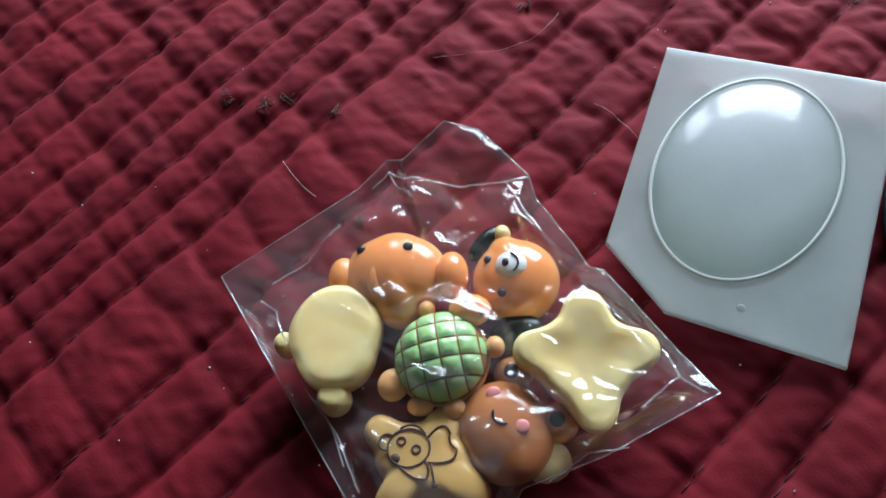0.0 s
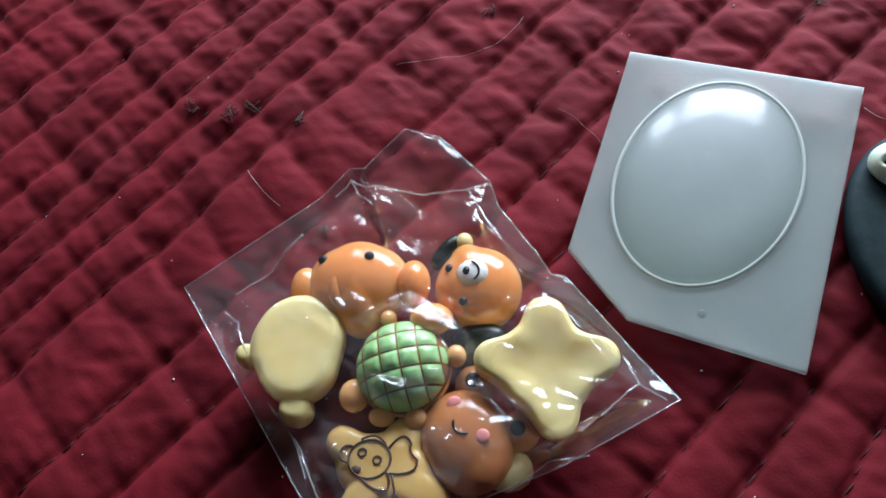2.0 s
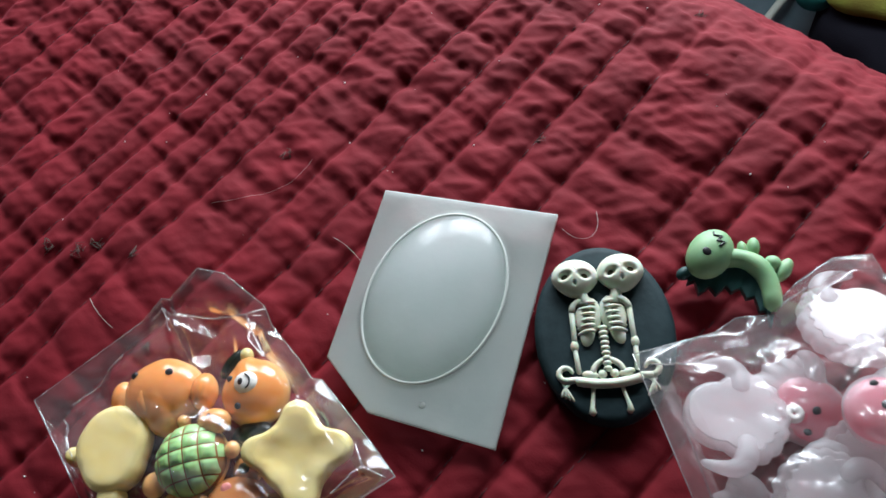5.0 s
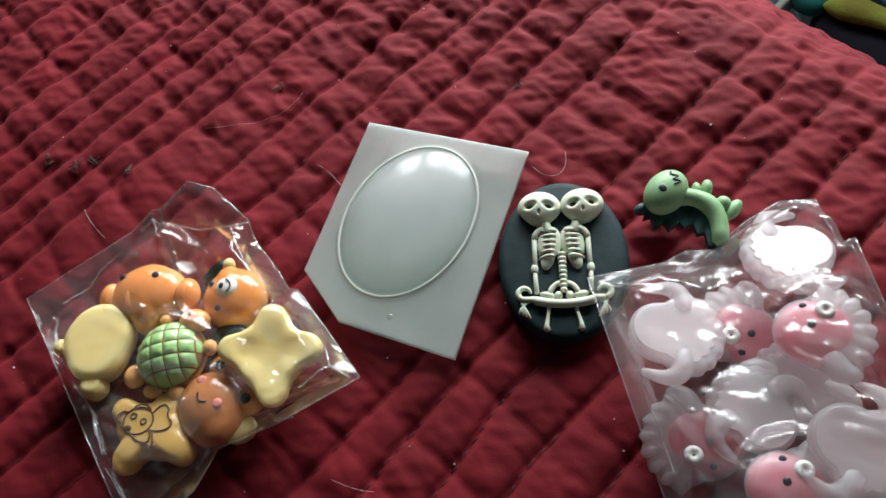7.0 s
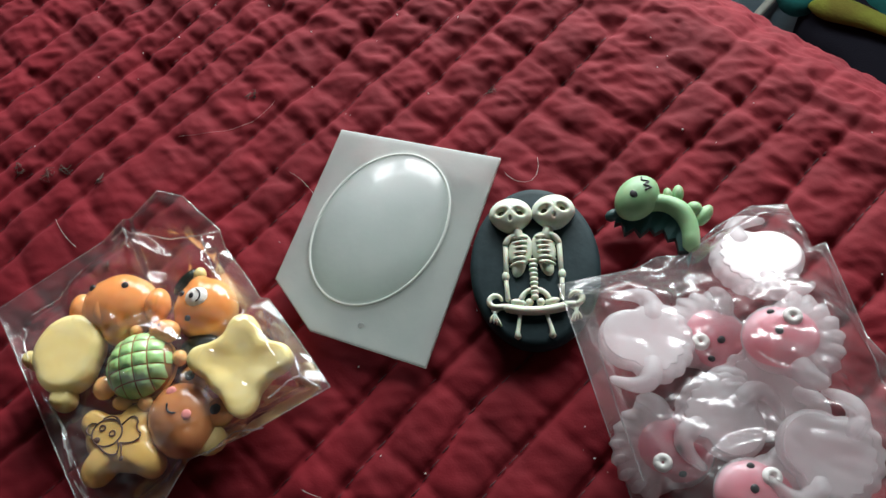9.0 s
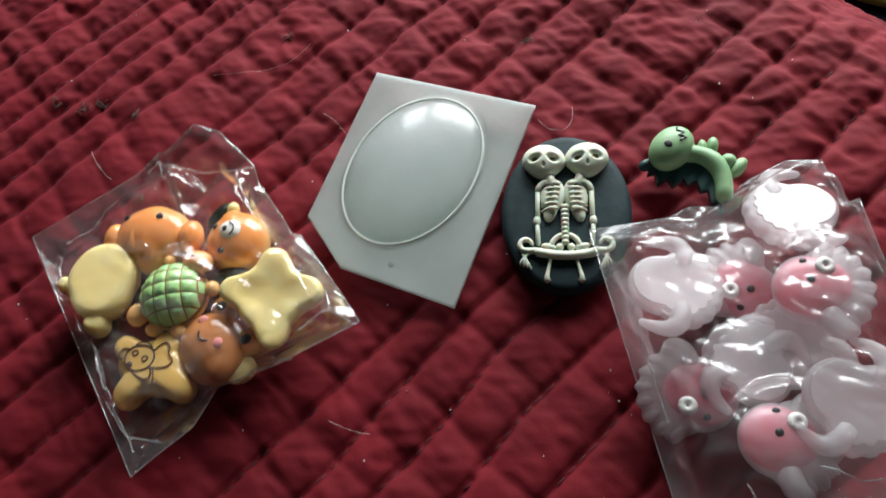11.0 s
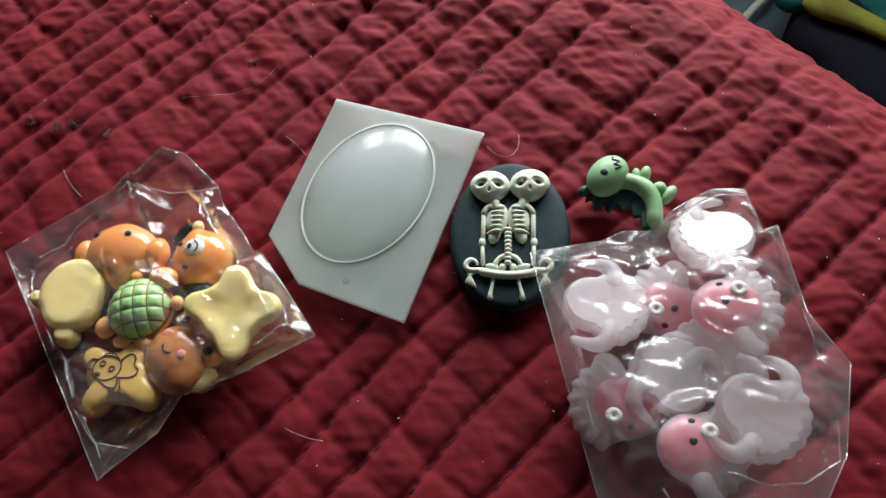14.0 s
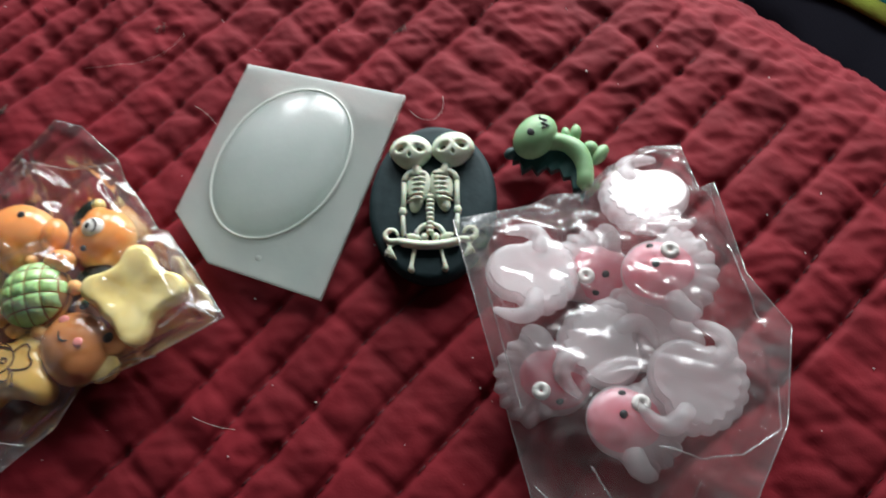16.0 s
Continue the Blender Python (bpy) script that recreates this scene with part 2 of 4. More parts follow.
def pillow(h, base=0.0, p=4.5, k=10):
    """Levels of a cushion shape: flat top, full round sides."""
    out = [(0.86, 0, base), (0.96, 0, base + 0.10 * h), (1.0, 0, base + 0.30 * h)]
    for i in range(1, k + 1):
        s = 1 - (i / k) ** 2.2
        out.append((max(s, 0.015), 0, base + 0.30 * h + 0.70 * h * (1 - s ** p) ** (1 / 2.2)))
    return out


def dome_z(rr, h, base, x, y):
    """Height of a dome over a place on it."""
    a = math.atan2(y, x) % (2 * math.pi)
    s = min(math.hypot(x, y) / rr[int(a / (2 * math.pi) * len(rr)) % len(rr)], 0.99)
    return base + 0.28 * h + 0.72 * h * math.sin(math.acos(s)) ** 0.9


def tube(bm, pts, radii, sides=8):
    """A round rod through points, millimetres, with rounded ends."""
    pts = [Vector(p) * M for p in pts]
    if not isinstance(radii, (list, tuple)):
        radii = [radii] * len(pts)
    rings, up = [], Vector((0.13, 0.21, 0.97))
    first, last = (pts[0] - pts[1]).normalized(), (pts[-1] - pts[-2]).normalized()
    P = [pts[0] + first * radii[0] * M * 0.7] + pts + [pts[-1] + last * radii[-1] * M * 0.7]
    R = [radii[0] * 0.35] + list(radii) + [radii[-1] * 0.35]
    for i, p in enumerate(P):
        d = (P[min(i + 1, len(P) - 1)] - P[max(i - 1, 0)]).normalized()
        s = d.cross(up).normalized()
        w = s.cross(d)
        rings.append([bm.verts.new(p + (s * math.cos(a) + w * math.sin(a)) * R[i] * M) for a in (2 * math.pi * k / sides for k in range(sides))])
    for p, q in zip(rings, rings[1:]):
        for k in range(sides):
            bm.faces.new((p[k], p[(k + 1) % sides], q[(k + 1) % sides], q[k]))
    bm.faces.new(rings[0][::-1])
    bm.faces.new(rings[-1])


def bend(a, b, c, n=7):
    """Points on a curve from a by b to c."""
    a, b, c = Vector(a), Vector(b), Vector(c)
    return [a * (1 - t) ** 2 + b * 2 * t * (1 - t) + c * t * t for t in (i / (n - 1) for i in range(n))]


def arc(cx, cy, z, r, a0, a1, n=9):
    return [(cx + r * math.cos(radians(a0 + (a1 - a0) * i / (n - 1))), cy + r * math.sin(radians(a0 + (a1 - a0) * i / (n - 1))), z) for i in range(n)]


def box(bm, lo, hi):
    """An axis-aligned block, metres."""
    c, d = [(a + b) / 2 for a, b in zip(lo, hi)], [b - a for a, b in zip(lo, hi)]
    bmesh.ops.create_cube(bm, size=1, matrix=Matrix.Translation(c) @ Matrix.Diagonal((*d, 1)))


# ---- the room round the bed ----
X0, X1, Y0, Y1, ZF, ZC = -1.9, 1.7, -2.2, 0.56, -0.45, 1.85


def room():
    bm = bmesh.new()
    box(bm, (X0, Y0, ZF - 0.1), (X1, Y1, ZF))
    tagged(link("floor", bm, BOARDS, smooth=False), "dark blue-grey floor covering beside the bed", "floor", kind="structure")
    bm = bmesh.new()
    box(bm, (X0, Y0, ZC), (X1, Y1, ZC + 0.1))
    tagged(link("ceiling", bm, PLASTER, smooth=False), "plain painted ceiling of the bedroom", "ceiling", kind="structure")
    (xa, za, wa, ha, _), (xb, zb, wb, hb, _) = PANES
    a0, a1, b0, b1 = xa - wa / 2 - 0.02, xa + wa / 2 + 0.02, xb - wb / 2 - 0.02, xb + wb / 2 + 0.02
    north = [((X0, Y1, ZF), (b0, Y1 + 0.1, ZC)), ((b1, Y1, ZF), (a0, Y1 + 0.1, ZC)), ((a1, Y1, ZF), (X1, Y1 + 0.1, ZC))]
    for c0, c1, zc, h in ((a0, a1, za, ha), (b0, b1, zb, hb)):
        north += [((c0, Y1, ZF), (c1, Y1 + 0.1, zc - h / 2 - 0.02)), ((c0, Y1, zc + h / 2 + 0.02), (c1, Y1 + 0.1, ZC))]
    for name, blocks in (("wall_south", [((X0, Y0 - 0.1, ZF), (X1, Y0, ZC))]), ("wall_west", [((X0 - 0.1, Y0, ZF), (X0, Y1, ZC))]),
                         ("wall_east", [((X1, Y0, ZF), (X1 + 0.1, Y1, ZC))]), ("wall_north", north)):
        bm = bmesh.new()
        for lo, hi in blocks:
            box(bm, lo, hi)
        tagged(link(name, bm, PLASTER, smooth=False), "plain painted bedroom wall", "wall", kind="structure")


room()

# ---- quilt ----
# stitch lines, millimetres, along and across the channels
LINE_A = [-245, -232, -219, -207, -194, -182, -172, -157, -146, -135, -127, -119, -111, -102, -82, -69, -57.5, -44, -31, -6, 6, 17.5, 30, 44, 57, 69, 81, 106, 118]
LINE_B = [-150, -138, -127, -106, -95, -84, -72, -62, -50, -33, -22, -10, 1.5, 13, 24, 34, 45, 66, 76, 86, 97, 108, 119, 140]
EDGE = 75.0      # where the quilt turns down over the side of the bed
ROLL = 34.0


def nearest(v, lines):
    return np.min(np.abs(v[..., None] - np.array(lines, float)), axis=-1)


def field(a, b, scale, octaves=2, seed=0.0):
    """Smooth noise on arrays, about -1 to 1."""
    f = np.zeros(a.shape)
    flat = f.ravel()
    for i, (p, q) in enumerate(zip(a.ravel(), b.ravel())):
        flat[i] = noise.fractal(Vector((p / scale, q / scale, seed)), 0.8, 2.1, octaves)
    return f


def bow(a, b):
    """The channels curve a little towards the foot of the bed."""
    return 5.5 * np.exp(-(((b + 22.0) / 45.0) ** 2)) * np.clip((a + 20.0) / 25.0, 0, 1)


def quilt_height(A, B):
    wob = field(A, B, 22.0, 2, 3.1)
    wob2 = field(A, B, 19.0, 2, 9.4)
    da, db = nearest(A + bow(A, B) + 1.1 * wob, LINE_A), nearest(B + 1.8 * wob2, LINE_B)
    # padding between the seams: a narrow valley at the thread, a broad flat top
    puffa = 0.55 * (1 - np.exp(-(da / 1.3) ** 1.2)) + 0.45 * (1 - (1 - np.minimum(da / 6.5, 1.0)) ** 2.0)
    puffb = 0.45 * (1 - np.exp(-(db / 1.4) ** 1.2)) + 0.55 * (1 - (1 - np.minimum(db / 5.0, 1.0)) ** 2.0)
    groove = np.exp(-(da / 0.7) ** 2)
    # puckers drawn in by the stitching, short and across the channels; broken creases where the cloth is looser
    near_a, near_b = np.exp(-(da / 3.6) ** 1.5), np.exp(-(db / 3.0) ** 1.5)
    loose = np.clip(0.75 + 0.62 * (B + 12.0 - 0.45 * A) / 60.0, 0.62, 1.65)
    pucker = field(A * 0.20 + B * 0.10, B, 5.2, 2, 5.7)
    pucker_b = field(A, B * 0.25, 4.6, 2, 15.7)
    crease = 0.45 - np.abs(field((A + B) * 0.35, A - B, 9.0, 3, 25.7)) * 1.9
    crease2 = 0.45 - np.abs(field(A * 0.4 + B * 0.2, B, 7.5, 3, 41.0)) * 1.9
    soft = field(A, B, 11.0, 2, 51.0)
    h = (0.95 * puffa + (0.30 + 0.42 * loose) * puffb * (0.45 + 0.55 * puffa) - 0.32 * groove) * np.clip(1.0 - (B - EDGE + 25.0) / 60.0, 0.30, 1.0)
    h += 0.50 * pucker * (0.30 + near_a) * (0.4 + 0.6 * loose) + 0.30 * pucker_b * (0.15 + near_b) * loose
    h += (0.34 * crease + 0.36 * crease2 + 0.34 * soft) * (0.35 + 0.65 * puffa) * loose
    h += (0.9 * field(A, B, 45.0, 1, 1.7) + 0.06 * field(A, B, 2.4, 2, 33.0) - 1.2) * np.clip(1.0 - (B - EDGE) / 40.0, 0.2, 1.0)
    return h


def quilt():
    fine_a, fine_b = np.arange(-228, 118.1, 0.8), np.arange(-142, 132.1, 0.8)
    ca = np.concatenate([np.linspace(-640, -236, 16), fine_a, np.linspace(126, 900, 20)])
    cb = np.concatenate([np.linspace(-900, -150, 20), fine_b, np.linspace(140, 520, 14)])
    A, B = np.meshgrid(ca, cb, indexing="ij")
    h = quilt_height(A, B)
    s = np.maximum(B - EDGE, 0)
    ang = np.minimum(s / ROLL, math.pi / 2)
    over = np.maximum(s - ROLL * math.pi / 2, 0)
    bx = np.minimum(B, EDGE) + (ROLL + h) * np.sin(ang) * (s > 0)
    z = np.where(s > 0, (ROLL + h) * np.cos(ang) - ROLL - over, h)
    x, y = (A + bx) / math.sqrt(2), (bx - A) / math.sqrt(2)
    verts = np.stack([x, y, z], -1).reshape(-1, 3) * M
    na, nb = A.shape
    idx = np.arange(na * nb).reshape(na, nb)
    faces = np.stack([idx[:-1, :-1], idx[1:, :-1], idx[1:, 1:], idx[:-1, 1:]], -1).reshape(-1, 4)
    me = bpy.data.meshes.new("quilt")
    me.from_pydata(verts.tolist(), [], faces.tolist())
    me.polygons.foreach_set("use_smooth", np.ones(len(me.polygons), dtype=bool))
    me.materials.append(COTTON)
    ob = tagged(new("quilt", me), "crimson quilted cotton bedspread, puckered, with dark stitching", "quilt")
    return ob, (ca, cb, h)


quilt_ob, GRID = quilt()


def ground(x, y):
    """Height of the quilt at a place, all in millimetres."""
    a, b = (x - y) / math.sqrt(2), (x + y) / math.sqrt(2)
    i = min(max(int(np.searchsorted(GRID[0], a)), 0), len(GRID[0]) - 1)
    j = min(max(int(np.searchsorted(GRID[1], b)), 0), len(GRID[1]) - 1)
    return float(GRID[2][i, j])


def mattress():
    bm = bmesh.new()
    box(bm, (-0.61, -0.61, -0.45), (0.61, 0.058, -0.012))
    bmesh.ops.rotate(bm, verts=bm.verts[:], cent=(0, 0, 0), matrix=Matrix.Rotation(radians(-45), 3, "Z"))
    bmesh.ops.bevel(bm, geom=bm.edges[:], offset=0.02, segments=3, affect="EDGES")
    tagged(link("mattress", bm, PLASTER), "mattress under the quilt, hidden by it", "mattress")


mattress()


def stitches():
    """Short dark threads along the channel seams."""
    rnd = random.Random(5)
    for a in LINE_A:
        if not -215 < a < 112:
            continue
        bm = bmesh.new()
        b = -138.0
        while b < EDGE - 4:
            n = 2.0 + rnd.random() * 0.7
            aa = a - 1.1 * noise.fractal(Vector((a / 22, b / 22, 3.1)), 0.8, 2.1, 2) - float(bow(a - 3.0, b))
            p = []
            for bb in (b, b + n * 0.5, b + n):
                x, y = (aa + bb) / math.sqrt(2), (bb - aa) / math.sqrt(2)
                p.append((x, y, ground(x, y) + (0.03 if bb == b + n * 0.5 else -0.08)))
            if rnd.random() > 0.12:
                tube(bm, p, 0.11, 4)
            b += n + 0.9
        part("seam_stitching", bm, THREAD, quilt_ob, "dark thread stitches")


stitches()

# ---- mould: bevelled sheet with an oval dome ----


def mould():
    t = thing("oval_mould", -38.0, 9.5, 2.6, 0, "milky white plastic mould sheet with oval dome, on quilt", "mould", tip=(1.5, 0.5))
    corners = [(-46.1, 39.9), (-6.7, 28.5), (-24.3, -22.4), (-50.6, -12.7), (-59.5, 0.1)]
    n = len(corners)
    path = []
    for i in range(n):
        p, q = Vector(corners[i]), Vector(corners[(i + 1) % n])
        for k in range(24):
            f = k / 24
            path.append(p.lerp(q, f) - Vector((-38.0, 9.5)))
    c = Vector((2.7, 2.3))
    ax, bx, turn = 20.8, 15.2, radians(62)

    def rim(k, scale):
        d = path[k % len(path)] - c
        ang = math.atan2(d.y, d.x)
        e = ang - turn
        r = ax * bx / math.sqrt((bx * math.cos(e)) ** 2 + (ax * math.sin(e)) ** 2)
        return Vector((c.x + r * scale * math.cos(ang), c.y + r * scale * math.sin(ang)))

    m = len(path)
    levels = []
    levels.append([(p.x, p.y, 0.0) for p in path])
    levels.append([(p.x, p.y, 1.0) for p in path])
    for f, z in ((0.992, 1.14), (0.984, 1.15), (0.95, 1.152)):
        levels.append([(c.x + (p.x - c.x) * f, c.y + (p.y - c.y) * f, z) for p in path])
    for s, z in ((1.06, 1.16), (1.02, 1.22), (1.0, 1.36), (0.985, 1.46), (0.97, 1.50), (0.955, 1.56)):
        levels.append([(*rim(k, s), z) for k in range(m)])
    for i in range(1, 9):
        a = i / 8 * math.pi / 2
        levels.append([(*rim(k, max(0.955 * math.cos(a), 0.02)), 1.56 + 4.0 * math.sin(a) ** 1.5) for k in range(m)])
    # one moulded piece: the flat sheet takes the dimmed tone, the dome the brighter
    for name, span, material, note in (("sheet", levels[:9], SHEET_DIM, "flat translucent sheet"), ("dome", levels[8:], MOULD, "oval milky dome")):
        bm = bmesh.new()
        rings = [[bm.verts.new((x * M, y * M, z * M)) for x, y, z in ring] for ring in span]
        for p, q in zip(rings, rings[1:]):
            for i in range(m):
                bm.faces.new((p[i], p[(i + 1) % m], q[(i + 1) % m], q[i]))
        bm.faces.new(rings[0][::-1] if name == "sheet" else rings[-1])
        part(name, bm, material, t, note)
    bm = bmesh.new()
    ring = [(*rim(k, 0.985), 1.42) for k in range(m)]
    tube(bm, ring + ring[:1], 0.34, 8)
    part("rim", bm, RIM, t, "raised milky rim round the dome")
    bm = bmesh.new()
    ball(bm, (-0.8, -21.8, 1.1), (0.8, 0.8, 0.2), 0, 12, 6)
    part("pip", bm, MOULD, t)
    return t


mould()

# ---- cameo with two skeletons ----


def cameo():
    t = thing("cameo", 0, 0, 0.8, 0, "black oval cameo with ivory two-headed skeleton relief, on quilt", "cameo")
    rr = np.array([14.4 * 19.7 / math.sqrt((19.7 * math.cos(a)) ** 2 + (14.4 * math.sin(a)) ** 2) for a in np.linspace(0, 2 * math.pi, 96, endpoint=False)])
    bm = bmesh.new()
    loft(bm, rr, [(1, 0.8, 0), (1, 0.2, 0.3), (1, 0, 1.0), (1, 0, 1.9), (1, 0.3, 2.7), (1, 1.0, 3.2), (1, 2.0, 3.45), (0.5, 0, 3.6), (0.02, 0, 3.65)])
    part("plate", bm, SLATE, t, "matt black oval plate")
    z = 3.5

    def skull(x, y, turn):
        # one rounded skull with a narrow jaw, its sockets and nose pressed in
        pits = ((-2.0, -0.2, 1.15, 0.80, 24), (2.0, -0.1, 1.15, 0.80, -24), (0.0, -1.9, 0.28, 0.42, 0))
        bm = bmesh.new()
        bmesh.ops.create_uvsphere(bm, u_segments=72, v_segments=44, radius=1)
        for v in bm.verts:
            px, py, pz = v.co
            w = 4.9 - 1.1 * max(0.0, min(1.0, (-0.15 - py) / 0.7)) ** 1.2
            qx, qy, qz = px * w, py * (4.2 if py > 0 else 4.5), pz * 2.6
            if qz > 0:
                for ex, ey, ra, rb, tilt in pits:
                    c, d = math.cos(radians(tilt)), math.sin(radians(tilt))
                    u, q = ((qx - ex) * c + (qy - ey) * d) / ra, (-(qx - ex) * d + (qy - ey) * c) / rb
                    r = u * u + q * q
                    qz -= 1.3 * math.exp(-r ** 1.6 * 0.9) - 0.03 * math.exp(-(r - 2.2) ** 2)
                qz -= 0.16 * math.exp(-((qx - 0.25 * math.sin(qy * 3)) / 0.13) ** 2) * (qy > 0.6)
            v.co = (qx * M, qy * M, qz * M)
        bmesh.ops.transform(bm, matrix=pose(x * M, y * M, (z + 0.9) * M, 0, 0, turn), verts=bm.verts[:])
        ob = part("skull", bm, BONE, t)
        c, s = math.cos(radians(turn)), math.sin(radians(turn))
        # a dark flat ball in each socket, shade put in as colour
        for ex, ey, ra, rb, tilt in pits[:2]:
            b2 = bmesh.new()
            ball(b2, (x + ex * c - ey * s, y + ex * s + ey * c, z + 2.05), (ra * 0.66, rb * 0.66, 0.3), turn + tilt, 14, 8)
            part("socket_shade", b2, RECESS_SHADE, ob, "dark patch as the shade in the eye socket")

    skull(-4.8, 11.9, -3)
    skull(4.8, 12.2, 3)
    bm = bmesh.new()
    tube(bm, [(-3.9, 8.6, z + 0.6), (-3.0, 5.6, z + 0.8)], 1.25)
    part("neck", bm, BONE, t)
    bm = bmesh.new()
    tube(bm, [(3.7, 8.6, z + 0.6), (2.6, 5.6, z + 0.8)], 1.2)
    part("neck", bm, BONE, t)
    for sgn in (-1, 1):
        bm = bmesh.new()
        ball(bm, (sgn * 2.5 - 0.4, 3.1, z + 0.6), (2.7, 4.3, 1.05), sgn * 8, 18, 10)
        ball(bm, (sgn * 3.0 - 0.4, -0.6, z + 0.4), (1.5, 2.9, 0.9), sgn * 14, 16, 8)
        rc = part("ribcage", bm, BONE, t)
        for k in range(6):
            b2 = bmesh.new()
            y = 5.9 - k * 1.25
            out = 5.2 - 0.05 * k
            tube(b2, bend((sgn * (1.0 + 0.15 * k) - 0.4, y - 0.2, z + 1.7), (sgn * 3.2 - 0.4, y + 0.25, z + 2.0), (sgn * out - 0.4, y - 0.35, z + 0.3)), [0.42, 0.42, 0.4, 0.38, 0.36, 0.32, 0.25], 6)
            part("rib", b2, BONE, rc)
            # dark rods between the ribs paint in the shade of the gaps
            if k < 5:
                b2 = bmesh.new()
                tube(b2, bend((sgn * 2.3 - 0.4, y - 0.72, z + 1.62), (sgn * 3.4 - 0.4, y - 0.45, z + 1.72), (sgn * (out - 0.15) - 0.4, y - 0.95, z + 0.55)), 0.2, 5)
                part("rib_gap_shade", b2, RECESS_SHADE, rc)
        bm = bmesh.new()
        sx = sgn * 5.9 - 0.3
        tube(bm, bend((sgn * 2.0 - 0.4, 6.2, z + 0.9), (sgn * 5.2 - 0.4, 7.2, z + 1.0), (sx, 4.4, z + 0.7)), 0.75)
        tube(bm, [(sx, 4.5, z + 0.6), (sx + sgn * 0.1, -2.6, z + 0.6)], [0.62, 0.55])
        ball(bm, (sx + sgn * 0.2, -3.2, z + 0.6), (0.85, 1.3, 0.75))
        tube(bm, [(sx + sgn * 0.2, -3.6, z + 0.6), (sx - sgn * 0.1, -8.8, z + 0.7)], [0.5, 0.55])
        part("arm", bm, BONE, t)
    for k in range(9):
        bm = bmesh.new()
        ball(bm, (-0.3, 0.2 - k * 1.08, z + 0.75), (1.05 - 0.02 * k, 0.62, 0.85), 0, 12, 8)
        part("vertebra", bm, BONE, t)
    bm = bmesh.new()
    tube(bm, arc(-0.3, -9.6, z + 0.5, 3.1, 10, 170, 13), 0.62)
    ball(bm, (-3.9, -9.4, z + 0.5), (1.7, 0.8, 0.7), -12)
    ball(bm, (3.3, -9.4, z + 0.5), (1.7, 0.8, 0.7), 12)
    ball(bm, (-1.5, -9.5, z + 0.5), (0.9, 0.9, 0.7))
    ball(bm, (0.9, -9.5, z + 0.5), (0.9, 0.9, 0.7))
    part("pelvis", bm, BONE, t)
    bm = bmesh.new()
    pts = bend((-6.4, -10.6, z + 0.6), (-0.3, -12.4, z + 0.7), (5.8, -10.8, z + 0.6), 13)
    tube(bm, pts, 0.98, 10)
    part("hip_band", bm, BONE, t)
    for sgn, cx in ((-1, -9.0), (1, 8.2)):
        bm = bmesh.new()
        tube(bm, [(sgn * 6.2 - 0.3, -10.2, z + 0.4), (cx, -10.3, z + 0.4)], 0.7)
        tube(bm, arc(cx + 0.2, -8.9, z + 0.5, 1.35, -80, -80 - sgn * -250 if sgn > 0 else -350, 12), [0.65] * 8 + [0.55, 0.5, 0.45, 0.4])
        for k in range(4):
            fb = bmesh.new()
            tube(fb, bend((cx - sgn * (0.9 - 0.5 * k), -10.9, z + 0.35), (cx + sgn * (0.9 - 0.5 * k), -12.2 - 0.2 * k, z + 0.7), (cx + sgn * (1.0 - 0.75 * k), -13.4 - 0.35 * k, z + 0.3), 6), 0.27, 6)
            part("finger", fb, BONE, t)
        part("scroll", bm, BONE, t)
    for x0, x1 in ((-3.6, -4.3), (2.0, 3.0)):
        bm = bmesh.new()
        tube(bm, [(x0, -12.0, z + 0.2), ((x0 + x1) / 2, -14.2, z + 0.3), (x1, -16.0, z + 0.2), (x1, -17.1, z + 0.1)], [0.45, 0.4, 0.5, 0.8])
        part("leg", bm, BONE, t)
    return t


cameo()

# ---- green dinosaur charm ----


